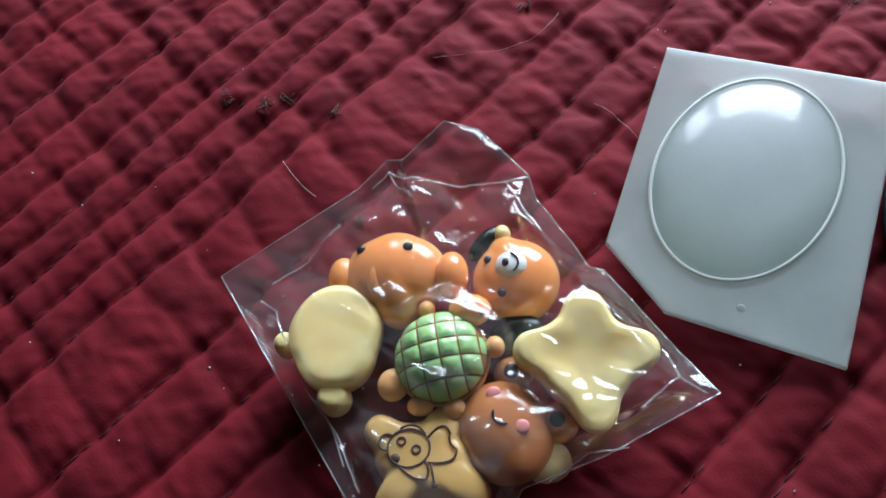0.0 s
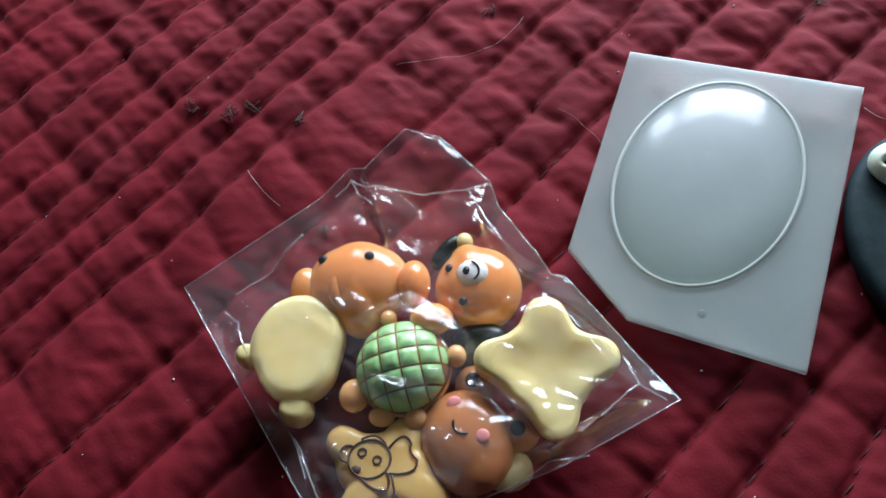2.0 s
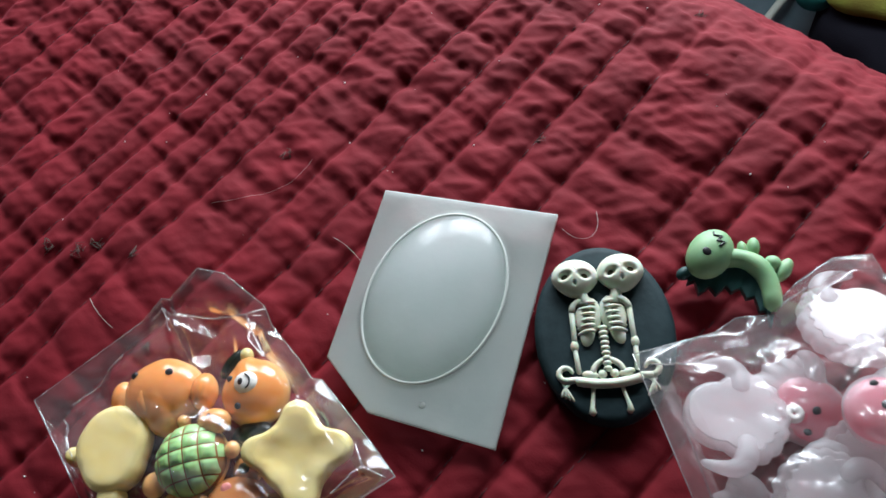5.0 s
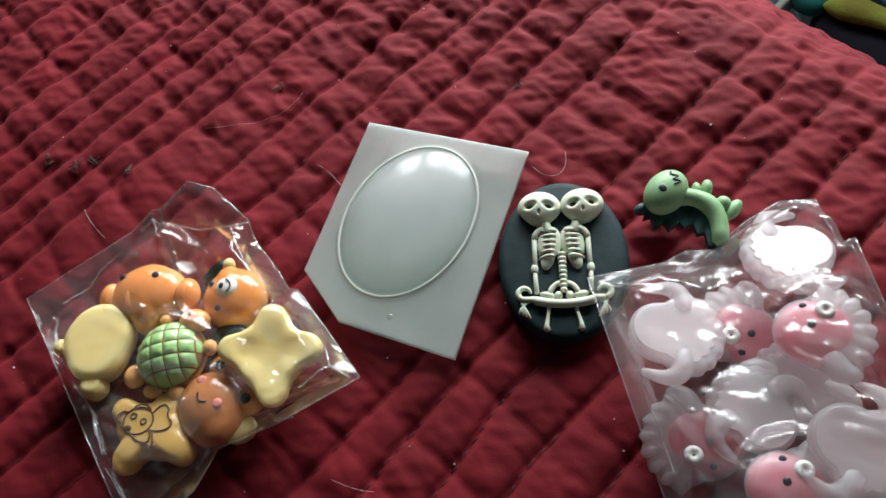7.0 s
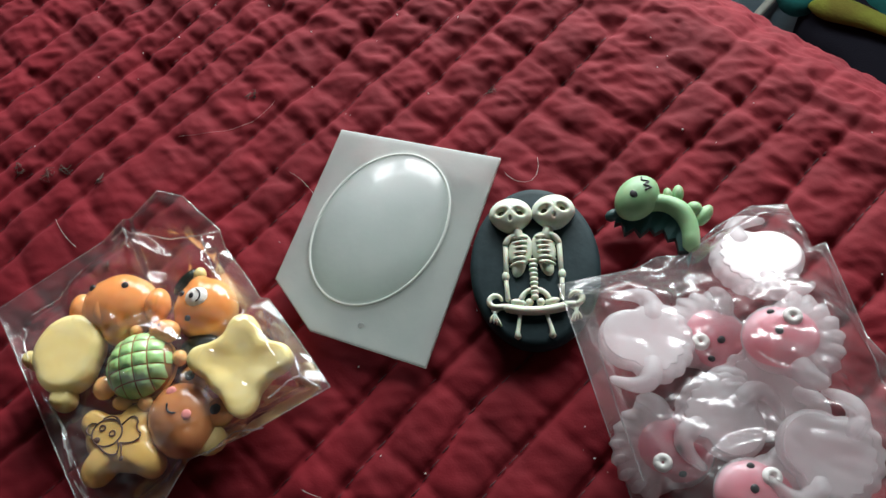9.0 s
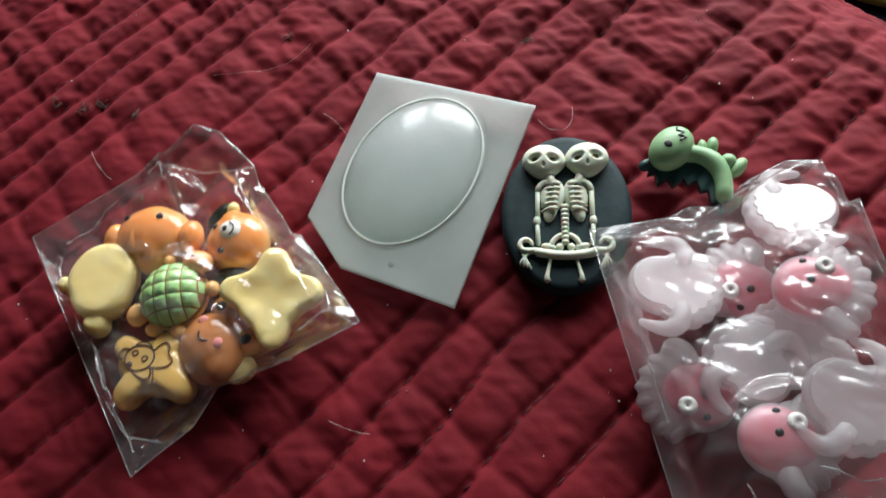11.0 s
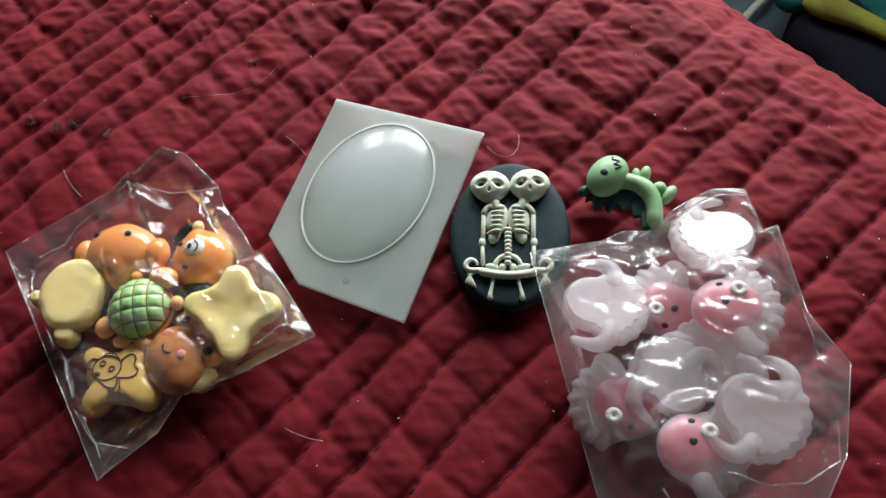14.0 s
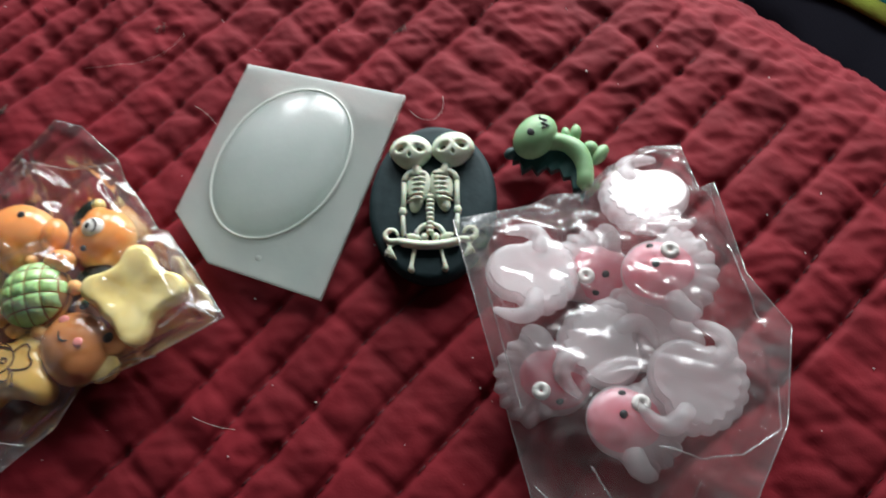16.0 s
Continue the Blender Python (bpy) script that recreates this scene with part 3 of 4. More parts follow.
def dinosaur():
    t = thing("dinosaur_charm", 24, 10, 2.0, 0, "light green rubber dinosaur charm with dark teal crest, on quilt", "charm")
    bm = bmesh.new()
    ball(bm, (-0.5, 4.1, 3.6), (5.9, 4.5, 3.6), 52, 28, 16)
    part("head", bm, GREEN, t)
    bm = bmesh.new()
    tube(bm, bend((1.0, 3.2, 2.9), (11.8, 3.4, 3.0), (9.8, -8.2, 2.6), 12), [2.6, 2.2, 2.0, 2.0, 2.1, 2.2, 2.2, 2.1, 2.0, 1.9, 1.9, 1.8], 16)
    ball(bm, (9.3, -0.6, 2.6), (2.1, 3.2, 2.1), 10, 20, 12)
    part("body", bm, GREEN, t)
    for c, r, turn in (((6.4, 4.6, 2.6), (1.1, 2.1, 1.4), 0), ((8.6, 5.0, 2.6), (1.3, 2.3, 1.5), -12)):
        bm = bmesh.new()
        ball(bm, c, r, turn)
        part("arm", bm, GREEN, t)
    for c, r, turn in (((11.6, 0.9, 2.6), (1.8, 1.8, 1.7), 0), ((13.6, -0.6, 2.3), (1.5, 2.9, 1.5), -38)):
        bm = bmesh.new()
        ball(bm, c, r, turn)
        part("foot", bm, GREEN, t)
    bm = bmesh.new()
    spine = [(-5.6, 0.6), (-3.6, -2.0), (-0.2, -2.6), (3.0, -2.3), (5.6, -4.0), (7.6, -7.0), (9.2, -10.5)]
    lo, up = [], []
    for i, (x, y) in enumerate(spine):
        for f in (0.0, 0.5):
            j = min(i + 1, len(spine) - 1)
            px, py = x + (spine[j][0] - x) * f, y + (spine[j][1] - y) * f
            k = 0.9 if f == 0 else -1.3
            lo.append((px - 0.3 * k, py - 1.0 - 0.8 * k))
            up.append((px + 1.6, py + 3.6))
    verts = [[bm.verts.new((x * M, y * M, z * M)) for x, y in row] for row, z in ((lo, 0.0), (lo, 1.9), (up, 2.6), (up, 0.0))]
    for r in range(4):
        for i in range(len(lo) - 1):
            bm.faces.new((verts[r][i], verts[r][i + 1], verts[(r + 1) % 4][i + 1], verts[(r + 1) % 4][i]))
    for e in (0, -1):
        bm.faces.new([verts[r][e] for r in range(4)])
    part("spike_crest", bm, TEAL, t, "dark teal jagged crest", smooth=False)
    bm = bmesh.new()
    ball(bm, (-5.9, 1.2, 1.6), (1.9, 1.4, 1.3), 25)
    part("snout_tip", bm, TEAL, t)
    bm = bmesh.new()
    ball(bm, (-1.4, 3.4, 6.95), (1.05, 1.05, 0.25))
    part("eye", bm, INK, t)
    bm = bmesh.new()


    def over(x, y):
        c, d = math.cos(radians(52)), math.sin(radians(52))
        u, v = ((x + 0.5) * c + (y - 4.1) * d) / 5.9, (-(x + 0.5) * d + (y - 4.1) * c) / 4.5
        return 3.65 + 3.6 * math.sqrt(max(1 - u * u - v * v, 0.0))

    zig = [(0.7, 7.9), (0.5, 6.9), (2.1, 6.5), (0.9, 5.5), (2.4, 5.0), (1.1, 4.2)]
    fine = [Vector(p).lerp(Vector(q), f) for p, q in zip(zig, zig[1:]) for f in (0, 0.5)] + [Vector(zig[-1])]
    tube(bm, [(p.x, p.y, over(p.x, p.y)) for p in fine], 0.25, 6)
    part("zigzag_mark", bm, INK, t)
    return t


dinosaur()

# ---- charms shaped like buns ----


def dot(parent, name, c, r, material, label=""):
    bm = bmesh.new()
    ball(bm, c, r, 0, 14, 8)
    return part(name, bm, material, parent, label)


G1 = "bun charms in the small bag"


def elephant_bun():
    t = thing("elephant_charm", -95.5, -5.2, 6.4, 0, "glossy orange bun charm with round ears, in bag", "charm", G1)
    bm = bmesh.new()
    rr = outline([(0, 0, 7.6), (-2, -0.5, 7.2), (2, -0.5, 7.2), (1, -6, 4.0)])
    loft(bm, rr, domed(8.2, -4.3))
    part("head", bm, BUN, t)
    for c, r in (((10.0, -1.3, 0.2), (2.9, 4.2, 3.1)), ((-9.2, -0.9, -0.8), (2.6, 3.8, 2.7))):
        bm = bmesh.new()
        ball(bm, c, r)
        part("ear", bm, BUN, t)
    bm = bmesh.new()
    tube(bm, bend((-2.6, 0.0, 2.4), (-3.4, -4.6, 2.3), (-0.8, -6.0, 0.6)), [1.2, 1.4, 1.5, 1.5, 1.4, 1.3, 1.0], 12)
    part("trunk", bm, BUN, t)
    for x, y in ((-5.5, 3.0), (2.8, 2.9)):
        dot(t, "eye", (x, y, dome_z(rr, 8.2, -4.3, x, y)), (0.9, 0.9, 0.55), INK)


def dog_bun():
    t = thing("dog_charm", -74.8, -7.0, 6.0, 0, "glossy orange dog bun charm, white muzzle, black ears, in bag", "charm", G1)
    bm = bmesh.new()
    rr = outline([(0, 0, 7.4), (-1.8, 5.2, 3.0)])
    loft(bm, rr, domed(8.0, -4.3))
    part("head", bm, BUN, t)
    dot(t, "tuft", (-2.3, 8.3, -0.6), (1.5, 1.8, 1.5), CREAM)
    for c, r, a in (((-5.4, 6.8, -0.9), (1.7, 3.9, 1.6), -38), ((0.2, -9.3, -1.2), (4.6, 3.2, 2.0), 8)):
        bm = bmesh.new()
        ball(bm, c, r, a)
        part("ear", bm, EAR, t, "shiny black ear")
    mz = dot(t, "muzzle", (-0.4, 0.9, 3.0), (2.8, 2.6, 1.3), WHITE, "white muzzle")
    dot(mz, "nose", (-1.3, 1.0, 4.05), (0.65, 0.8, 0.4), INK)
    bm = bmesh.new()
    tube(bm, arc(-1.0, 0.9, 4.25, 1.75, -55, 70, 9), 0.17, 6)
    part("mouth", bm, INK, mz)
    for x, y in ((-4.4, 2.3), (-2.0, -3.8)):
        dot(t, "eye", (x, y, dome_z(rr, 8.0, -4.3, x, y)), (0.75, 0.75, 0.5), INK)


def blank_bun():
    t = thing("bun_charm_back", -104.9, -17.6, 5.6, 8, "flat cream back of an overturned bun charm, in bag", "charm", G1, tip=(0, 4))
    bm = bmesh.new()
    loft(bm, outline([(0, 0.8, 7.7), (0.6, 2.0, 7.5), (0, -2.4, 6.6)], 96, 3), slab(6.4, -3.0, 2.0, 0.1))
    part("body", bm, CREAM, t)
    for x, y, r in ((-8.5, 0.6, 2.0), (-0.8, -9.6, 2.8)):
        bm = bmesh.new()
        loft(bm, outline([(0, 0, r)], 40), pillow(5.0, -2.6))
        o = part("ear" if y > 0 else "foot", bm, CREAM, t)
        o.location = (x * M, y * M, 0)
    bm = bmesh.new()
    ball(bm, (-0.6, -7.4, 0.3), (2.4, 3.2, 2.2))
    part("neck", bm, CREAM, t)


def turtle_bun():
    t = thing("turtle_charm", -86.7, -21.0, 8.2, 0, "green melon-bread turtle charm with brown grooves, in bag", "charm", G1, tip=(0, 0))
    bm = bmesh.new()
    loft(bm, outline([(0, 0, 7.9)]), domed(3.2, -3.4))
    part("body", bm, BUN, t)
    R, H = 7.6, 5.4

    def top(x, y):
        return -1.6 + H * math.sqrt(max(1 - (x * x + y * y) / (R * R), 0.0))

    bm = bmesh.new()
    loft(bm, outline([(0, 0, R)]), [(1, 0.1, -1.8)] + [(max(math.cos(i / 9 * math.pi / 2), 0.02), 0, -1.65 + H * math.sin(i / 9 * math.pi / 2)) for i in range(10)])
    part("shell", bm, CRUST, t, "brown grooves between the shell pads")
    # pads of the shell, a slightly turned grid
    step, gap = 3.05, 0.30
    ct, st = math.cos(radians(12)), math.sin(radians(12))
    for i in range(-3, 3):
        for j in range(-3, 3):
            bm = bmesh.new()
            n, grid = 6, []
            for u in range(n + 1):
                row = []
                for v in range(n + 1):
                    p = (i + 0.12) * step + gap / 2 + (step - gap) * u / n
                    q = (j + 0.45) * step + gap / 2 + (step - gap) * v / n
                    x, y = p * ct - q * st, p * st + q * ct
                    d = math.hypot(x, y)
                    if (u, v) == (n // 2, n // 2):
                        middle = d
                    if d > R * 0.985:
                        x, y = x * R * 0.985 / d, y * R * 0.985 / d
                    e = min(u, n - u, v, n - v)
                    row.append((x, y, top(x, y) + (0.02 if e == 0 else 0.26 if e == 1 else 0.36)))
                grid.append(row)
            if middle > R * 1.06:
                bm.free()
                continue
            vs = [[bm.verts.new((x * M, y * M, z * M)) for x, y, z in row] for row in grid]
            for u in range(n):
                for v in range(n):
                    bm.faces.new((vs[u][v], vs[u + 1][v], vs[u + 1][v + 1], vs[u][v + 1]))
            part("shell_pad", bm, MELON, t)
    dot(t, "head", (4.6, 7.6, -0.4), (3.7, 2.8, 2.4), BUN)
    dot(t, "eye", (4.2, 8.4, 1.85), (0.45, 0.45, 0.3), INK)
    dot(t, "eye", (6.8, 6.6, 1.3), (0.45, 0.45, 0.3), INK)
    for c, r in (((-2.8, 8.3, -1.6), (1.5, 1.6, 1.5)), ((8.6, 1.6, -1.4), (1.7, 1.9, 1.6)), ((-7.8, -4.4, -1.8), (2.6, 2.8, 1.9)), ((-3.2, -7.8, -2.0), (2.2, 1.7, 1.7)), ((2.3, -8.2, -2.0), (1.9, 1.8, 1.7))):
        dot(t, "foot", c, r, BUN)


def star_bun():
    t = thing("star_charm_back", -63.8, -21.8, 7.4, 0, "cream back of an overturned four-lobed charm, in bag", "charm", G1, tip=(3, 5))
    bm = bmesh.new()
    loft(bm, outline([(0, 0, 7.7), (0.0, 7.7, 3.5), (8.0, 1.3, 3.4), (1.2, -7.9, 3.4), (-8.2, 1.1, 3.2), (0.1, 4.6, 4.7), (4.7, 0.8, 4.6), (0.6, -4.7, 4.7), (-4.6, 0.6, 4.7)], 128, 4), slab(5.2, -2.6, 1.5, 0.3),
         lambda x, y: -0.7 * math.exp(-(x * x + y * y) / 18) + 0.12 * math.sin(x * 0.7 + 1) * math.cos(y * 0.8))
    part("body", bm, CREAM, t)


def bear_bun():
    t = thing("bear_charm", -76.6, -32.3, 5.6, 0, "glossy brown bear-face bun charm with pink cheeks, in bag", "charm", G1)
    bm = bmesh.new()
    rr = outline([(0, 0, 7.4), (0.4, -1.2, 7.2), (-0.4, 0.8, 7.2)])
    loft(bm, rr, domed(7.6, -3.8))
    part("head", bm, COCOA, t)
    for c in ((8.2, 1.2, -1.2), (1.2, 9.0, -1.6)):
        e = dot(t, "ear", c, (3.3, 3.2, 2.4), COCOA)
        dot(e, "inner_ear", (c[0] - 0.1, c[1] + 0.1, c[2] + 2.05), (1.3, 1.3, 0.55), INK)
    dot(t, "chin", (6.2, -4.4, -2.4), (4.0, 3.4, 1.7), CREAM)
    for x, y in ((-1.5, 5.0), (2.9, -0.3)):
        dot(t, "cheek", (x, y, dome_z(rr, 7.6, -3.8, x, y)), (1.2, 1.1, 0.3), BLUSH)
    bm = bmesh.new()
    tube(bm, arc(0.1, 1.6, 3.78, 1.6, 165, 290, 9), 0.2, 6)
    part("mouth", bm, INK, t)


def toast_bun():
    t = thing("toast_charm", -89.2, -37.0, 5.0, 0, "golden toast charm with brown line drawing, in bag", "charm", G1, tip=(-3, 2))
    bm = bmesh.new()
    loft(bm, outline([(0, 0, 6.2), (-7.2, 4.6, 2.9), (3.2, 5.6, 3.2), (7.4, -4.6, 3.2), (-4.4, -6.4, 3.1), (-3, 1, 5.0), (3, -1, 5.4)], 128, 5), pillow(5.8, -2.9, 5.0))
    part("body", bm, TOAST, t)
    z = 2.95

    def ink(pts, r=0.18):
        bm = bmesh.new()
        tube(bm, [(x, y, z) for x, y in pts], r, 5)
        part("drawn_line", bm, BROWN_INK, t)

    ink([(p[0] - 2.0, p[1] * 0.9 + 1.2) for p in arc(0, 0, 0, 3.3, 40, 395, 20)])
    ink([p[:2] for p in arc(-5.4, 2.0, 0, 1.3, 60, 280, 9)])
    for c in ((-3.2, 2.2), (-0.8, 1.0)):
        ink([p[:2] for p in arc(c[0], c[1], 0, 0.62, 0, 360, 11)])
    dot(t, "drawn_nose", (-4.0, -0.4, z - 0.1), (0.8, 0.7, 0.3), BROWN_INK)
    ink([p[:2] for p in bend((-3.2, -1.6, 0), (-1.0, -4.0, 0), (1.0, -3.4, 0))])
    ink([p[:2] for p in bend((1.0, -3.4, 0), (1.6, -2.0, 0), (0.6, -0.6, 0))])
    ink([p[:2] for p in bend((-3.4, 4.2, 0), (-1.0, 5.6, 0), (0.4, 3.4, 0))])
    ink([p[:2] for p in bend((0.9, 2.8, 0), (3.4, 6.2, 0), (4.4, 3.4, 0))])
    ink([p[:2] for p in bend((4.4, 3.4, 0), (3.8, 2.2, 0), (5.4, 1.0, 0))])
    ink([p[:2] for p in bend((5.4, 1.0, 0), (5.6, -1.4, 0), (1.2, -1.0, 0))])
    ink([(1.6, -1.2), (2.0, -3.0), (2.2, -4.2)])
    dot(t, "drawn_spot", (2.2, -4.3, z - 0.1), (0.5, 0.5, 0.25), BROWN_INK)


for build in (elephant_bun, dog_bun, blank_bun, turtle_bun, star_bun, bear_bun, toast_bun):
    build()

# ---- pink jelly charms ----
G2 = "pink sea-creature charms in the large bag"


def jelly(x, y, z, turn, up=True, tip=(0, 0), size=1.0, label=""):
    """A round body with a scalloped frill on one side and curled arms; up: face side up."""
    t = thing("jelly_charm", x, y, z, turn, label, "charm", G2, tip)
    s = size
    scallop = [(0.6 * s + 8.0 * s * math.cos(a), 8.2 * s * math.sin(a), 1.75 * s) for a in (radians(v) for v in range(-78, 79, 19))]
    web = [(0.5 * s + 4.0 * s * math.cos(a), 4.4 * s * math.sin(a), 3.9 * s) for a in (radians(v) for v in range(-75, 76, 25))]
    if up:
        bm = bmesh.new()
        loft(bm, outline([(-1.4 * s, 0, 6.9 * s)] + web + scallop, 180, 1), domed(4.4, -2.6))
        part("frill", bm, JELLY, t, "translucent pale pink frill")
        bm = bmesh.new()
        loft(bm, outline([(-1.5 * s, 0, 6.3 * s), (0.4 * s, 0, 6.2 * s), (-2.2 * s, 0, 6.0 * s)]), domed(4.9, -2.2))
        part("body", bm, ROSE, t, "translucent rose pink body")
        for k in range(-4, 5):
            bm = bmesh.new()
            a = radians(k * 19)
            ca, sa = math.cos(a), math.sin(a)
            tube(bm, bend((3.6 * s * ca, 5.0 * s * sa, -0.3), (6.8 * s * ca, 7.0 * s * sa, 0.35), (0.6 * s + 9.2 * s * ca, 9.4 * s * sa, -0.9)), [0.5, 0.7, 0.95, 1.15, 1.25, 1.25, 1.0], 8)
            part("tentacle", bm, JELLY, t)
        bm = bmesh.new()
        tube(bm, bend((1.0 * s, -5.0 * s, -0.4), (2.0 * s, -8.8 * s, 0.0), (5.0 * s, -8.8 * s, -0.4)), [2.2, 2.3, 2.3, 2.2, 2.0, 1.8, 1.4], 12)
        part("arm", bm, JELLY, t)
        dot(t, "eye", (-2.0 * s, 0.5 * s, 2.45), (0.85, 0.9, 0.4), INK)
        dot(t, "eye", (-2.6 * s, 4.5 * s, 1.4), (0.8, 0.8, 0.4), INK)
        bm = bmesh.new()
        tube(bm, arc(0.9 * s, 3.2 * s, 2.3, 1.05, 0, 360, 17), 0.8, 10)
        part("snout_ring", bm, WHITE, t, "white ring-shaped snout")
    else:
        bm = bmesh.new()
        loft(bm, outline([(-1.8 * s, 0, 6.6 * s)] + web + scallop, 180, 1), slab(3.4, -1.7, 1.0, 0.15))
        part("frill", bm, JELLY, t)
        bm = bmesh.new()
        loft(bm, outline([(-1.8 * s, 0, 5.9 * s)] + [(q[0] * 0.92, q[1] * 0.92, q[2] * 0.85) for q in web] + [(q[0] * 0.86, q[1] * 0.86, 1.1 * s) for q in scallop], 180, 2), slab(0.55, 1.45, 0.25, 0.1))
        part("body", bm, PALE, t, "flat pale pink back")
        for sg in (-1, 1):
            bm = bmesh.new()
            tube(bm, bend((2.0 * s, sg * 5.0 * s, 0.6), (3.0 * s, sg * 12.6 * s, 0.8), (-5.4 * s, sg * 9.6 * s, 0.6), 11), [2.1, 2.2, 2.2, 2.1, 2.0, 1.85, 1.7, 1.5, 1.3, 1.05, 0.7], 12)
            part("arm", bm, JELLY, t)
    return t


UPL = "rose pink translucent jelly charm with white snout, in bag"
DNL = "overturned pale pink jelly charm, flat back up, in bag"
jelly(35.0, -19.0, 5.0, 140, True, (0, 0), 1.0, UPL)
jelly(23.5, -41.5, 5.6, 172, True, (0, 3), 1.05, UPL)
jelly(43.0, -32.5, 6.0, 70, False, (0, 0), 1.0, DNL)
jelly(34.5, -37.2, 7.8, 120, False, (4, 0), 0.95, DNL)
jelly(20.2, -21.3, 10.5, -8, False, (-12, 3), 1.0, DNL)
jelly(46.6, -23.6, 15.5, 0, True, (0, 0), 1.0, UPL)
jelly(46.0, -5.0, 10.5, 195, False, (17, -6), 1.0, DNL)
jelly(38.2, -51.6, 10.5, -12, True, (0, 6), 1.0, UPL)
jelly(49.6, -44.6, 12.6, -38, False, (3, 4), 1.0, DNL)

# ---- clear bags ----


def bag(name, label, corners, centre, bumps, seed, material, lift, crumple, edges, tops, creases):
    """Two film sheets over a star-shaped outline; the upper one is draped over bumps (x, y, radius, height)."""
    t = thing(name, centre[0], centre[1], 0, 0, label, "bag")
    n, rings = 300, 64
    pts = [Vector(c) - Vector(centre) for c in corners]
    around = []
    total = sum((pts[(i + 1) % len(pts)] - pts[i]).length for i in range(len(pts)))
    for k in range(n):
        d = total * k / n
        for i in range(len(pts)):
            p, q = pts[i], pts[(i + 1) % len(pts)]
            if d <= (q - p).length:
                around.append((p.lerp(q, d / max((q - p).length, 1e-6)), tops[i] + (tops[(i + 1) % len(pts)] - tops[i]) * d / max((q - p).length, 1e-6)))
                break
            d -= (q - p).length
        else:
            around.append((pts[0], tops[0]))
    m = len(around)

    def folds(x, y, s):
        a = noise.noise(Vector((x / 9, y / 9, seed)))
        b = noise.noise(Vector((x / 4.2 + 7, y / 4.2, seed + 3)))
        c = noise.noise(Vector((x / 17, y / 17 + 5, seed + 6)))
        v = noise.voronoi(Vector((x / 8.5 + 0.12 * y, y / 6.0, seed)))[0]
        w = noise.voronoi(Vector((x / 3.6, y / 4.4, seed + 2)))[0]
        return crumple * (0.8 * (0.3 - abs(a) * 2.0) + 2.2 * (v[1] - v[0] - 0.3) + 0.8 * (w[1] - w[0] - 0.3) + 0.3 * b + c) * s

    heights = np.zeros((1, 3))

    def sheet_z(x, y):
        return float(heights[np.argmin((heights[:, 0] - x) ** 2 + (heights[:, 1] - y) ** 2), 2])

    for side in ("front_sheet", "back_sheet"):
        bm = bmesh.new()
        grid = []
        for j in range(rings + 1):
            f = (j + 0.4) / (rings + 0.4)
            ring = []
            for k in range(m):
                p, tz = around[k]
                x, y = p.x * f, p.y * f
                wx, wy = centre[0] + x, centre[1] + y
                g = ground(wx, wy)
                rim = min(1.0, (1 - f) * 5.0)
                if side == "front_sheet":
                    z = edges + 1.2
                    for bx, by, br, bh in bumps:
                        d = math.hypot(wx - bx, wy - by) / br
                        z = max(z, bh - 0.5 * bh * max(d - 0.75, 0) ** 1.3 * 1.6)
                    z = z * rim + (edges + tz) * (1 - rim) + lift * rim + folds(wx, wy, 0.35 + 0.65 * rim) + tz * (1 - min(1, (1 - f) * 2.2)) * rim
                else:
                    z = max(g + 0.25, 0.6) * rim + (edges + tz) * (1 - rim) - 0.35 + 0.3 * folds(wx, wy, rim) + tz * (1 - min(1, (1 - f) * 2.2)) * rim
                z = max(z, g + (0.5 if side == "front_sheet" else 0.2))
                ring.append(bm.verts.new((x * M, y * M, z * M)))
            grid.append(ring)
        for p, q in zip(grid, grid[1:]):
            for k in range(m):
                bm.faces.new((p[k], p[(k + 1) % m], q[(k + 1) % m], q[k]))
        bm.faces.new(grid[0])
        if side == "front_sheet":
            heights = np.array([v.co[:] for ring in grid for v in ring]) / M
        ob = part(side, bm, material, t)
        ob.visible_shadow = False
    # sharp folds that catch the light
    for line in creases:
        cb, pts3 = bmesh.new(), []
        for (xa, ya), (xb, yb) in zip(line, line[1:]):
            for f in np.linspace(0, 1, 7)[:-1]:
                wx, wy = xa + (xb - xa) * f, ya + (yb - ya) * f
                pts3.append((wx - centre[0], wy - centre[1]))
        pts3.append((line[-1][0] - centre[0], line[-1][1] - centre[1]))
        tube(cb, [(x, y, sheet_z(x, y) + 0.12) for x, y in pts3], 0.17, 5)
        part("crease", cb, CREASE, t).visible_shadow = False
    # welded rim of the film
    bm = bmesh.new()
    for a, b in edges_of(len(corners)):
        p, q = pts[a], pts[b]
        za, zb = edges + tops[a], edges + tops[b]
        ga, gb = ground(p.x + centre[0], p.y + centre[1]), ground(q.x + centre[0], q.y + centre[1])
        tube(bm, [(p.x, p.y, max(za, ga + 0.5)), (q.x, q.y, max(zb, gb + 0.5))], 0.14, 5)
    part("welded_rim", bm, CREASE, t)
    return t


def edges_of(n):
    return [(i, (i + 1) % n) for i in range(n)]


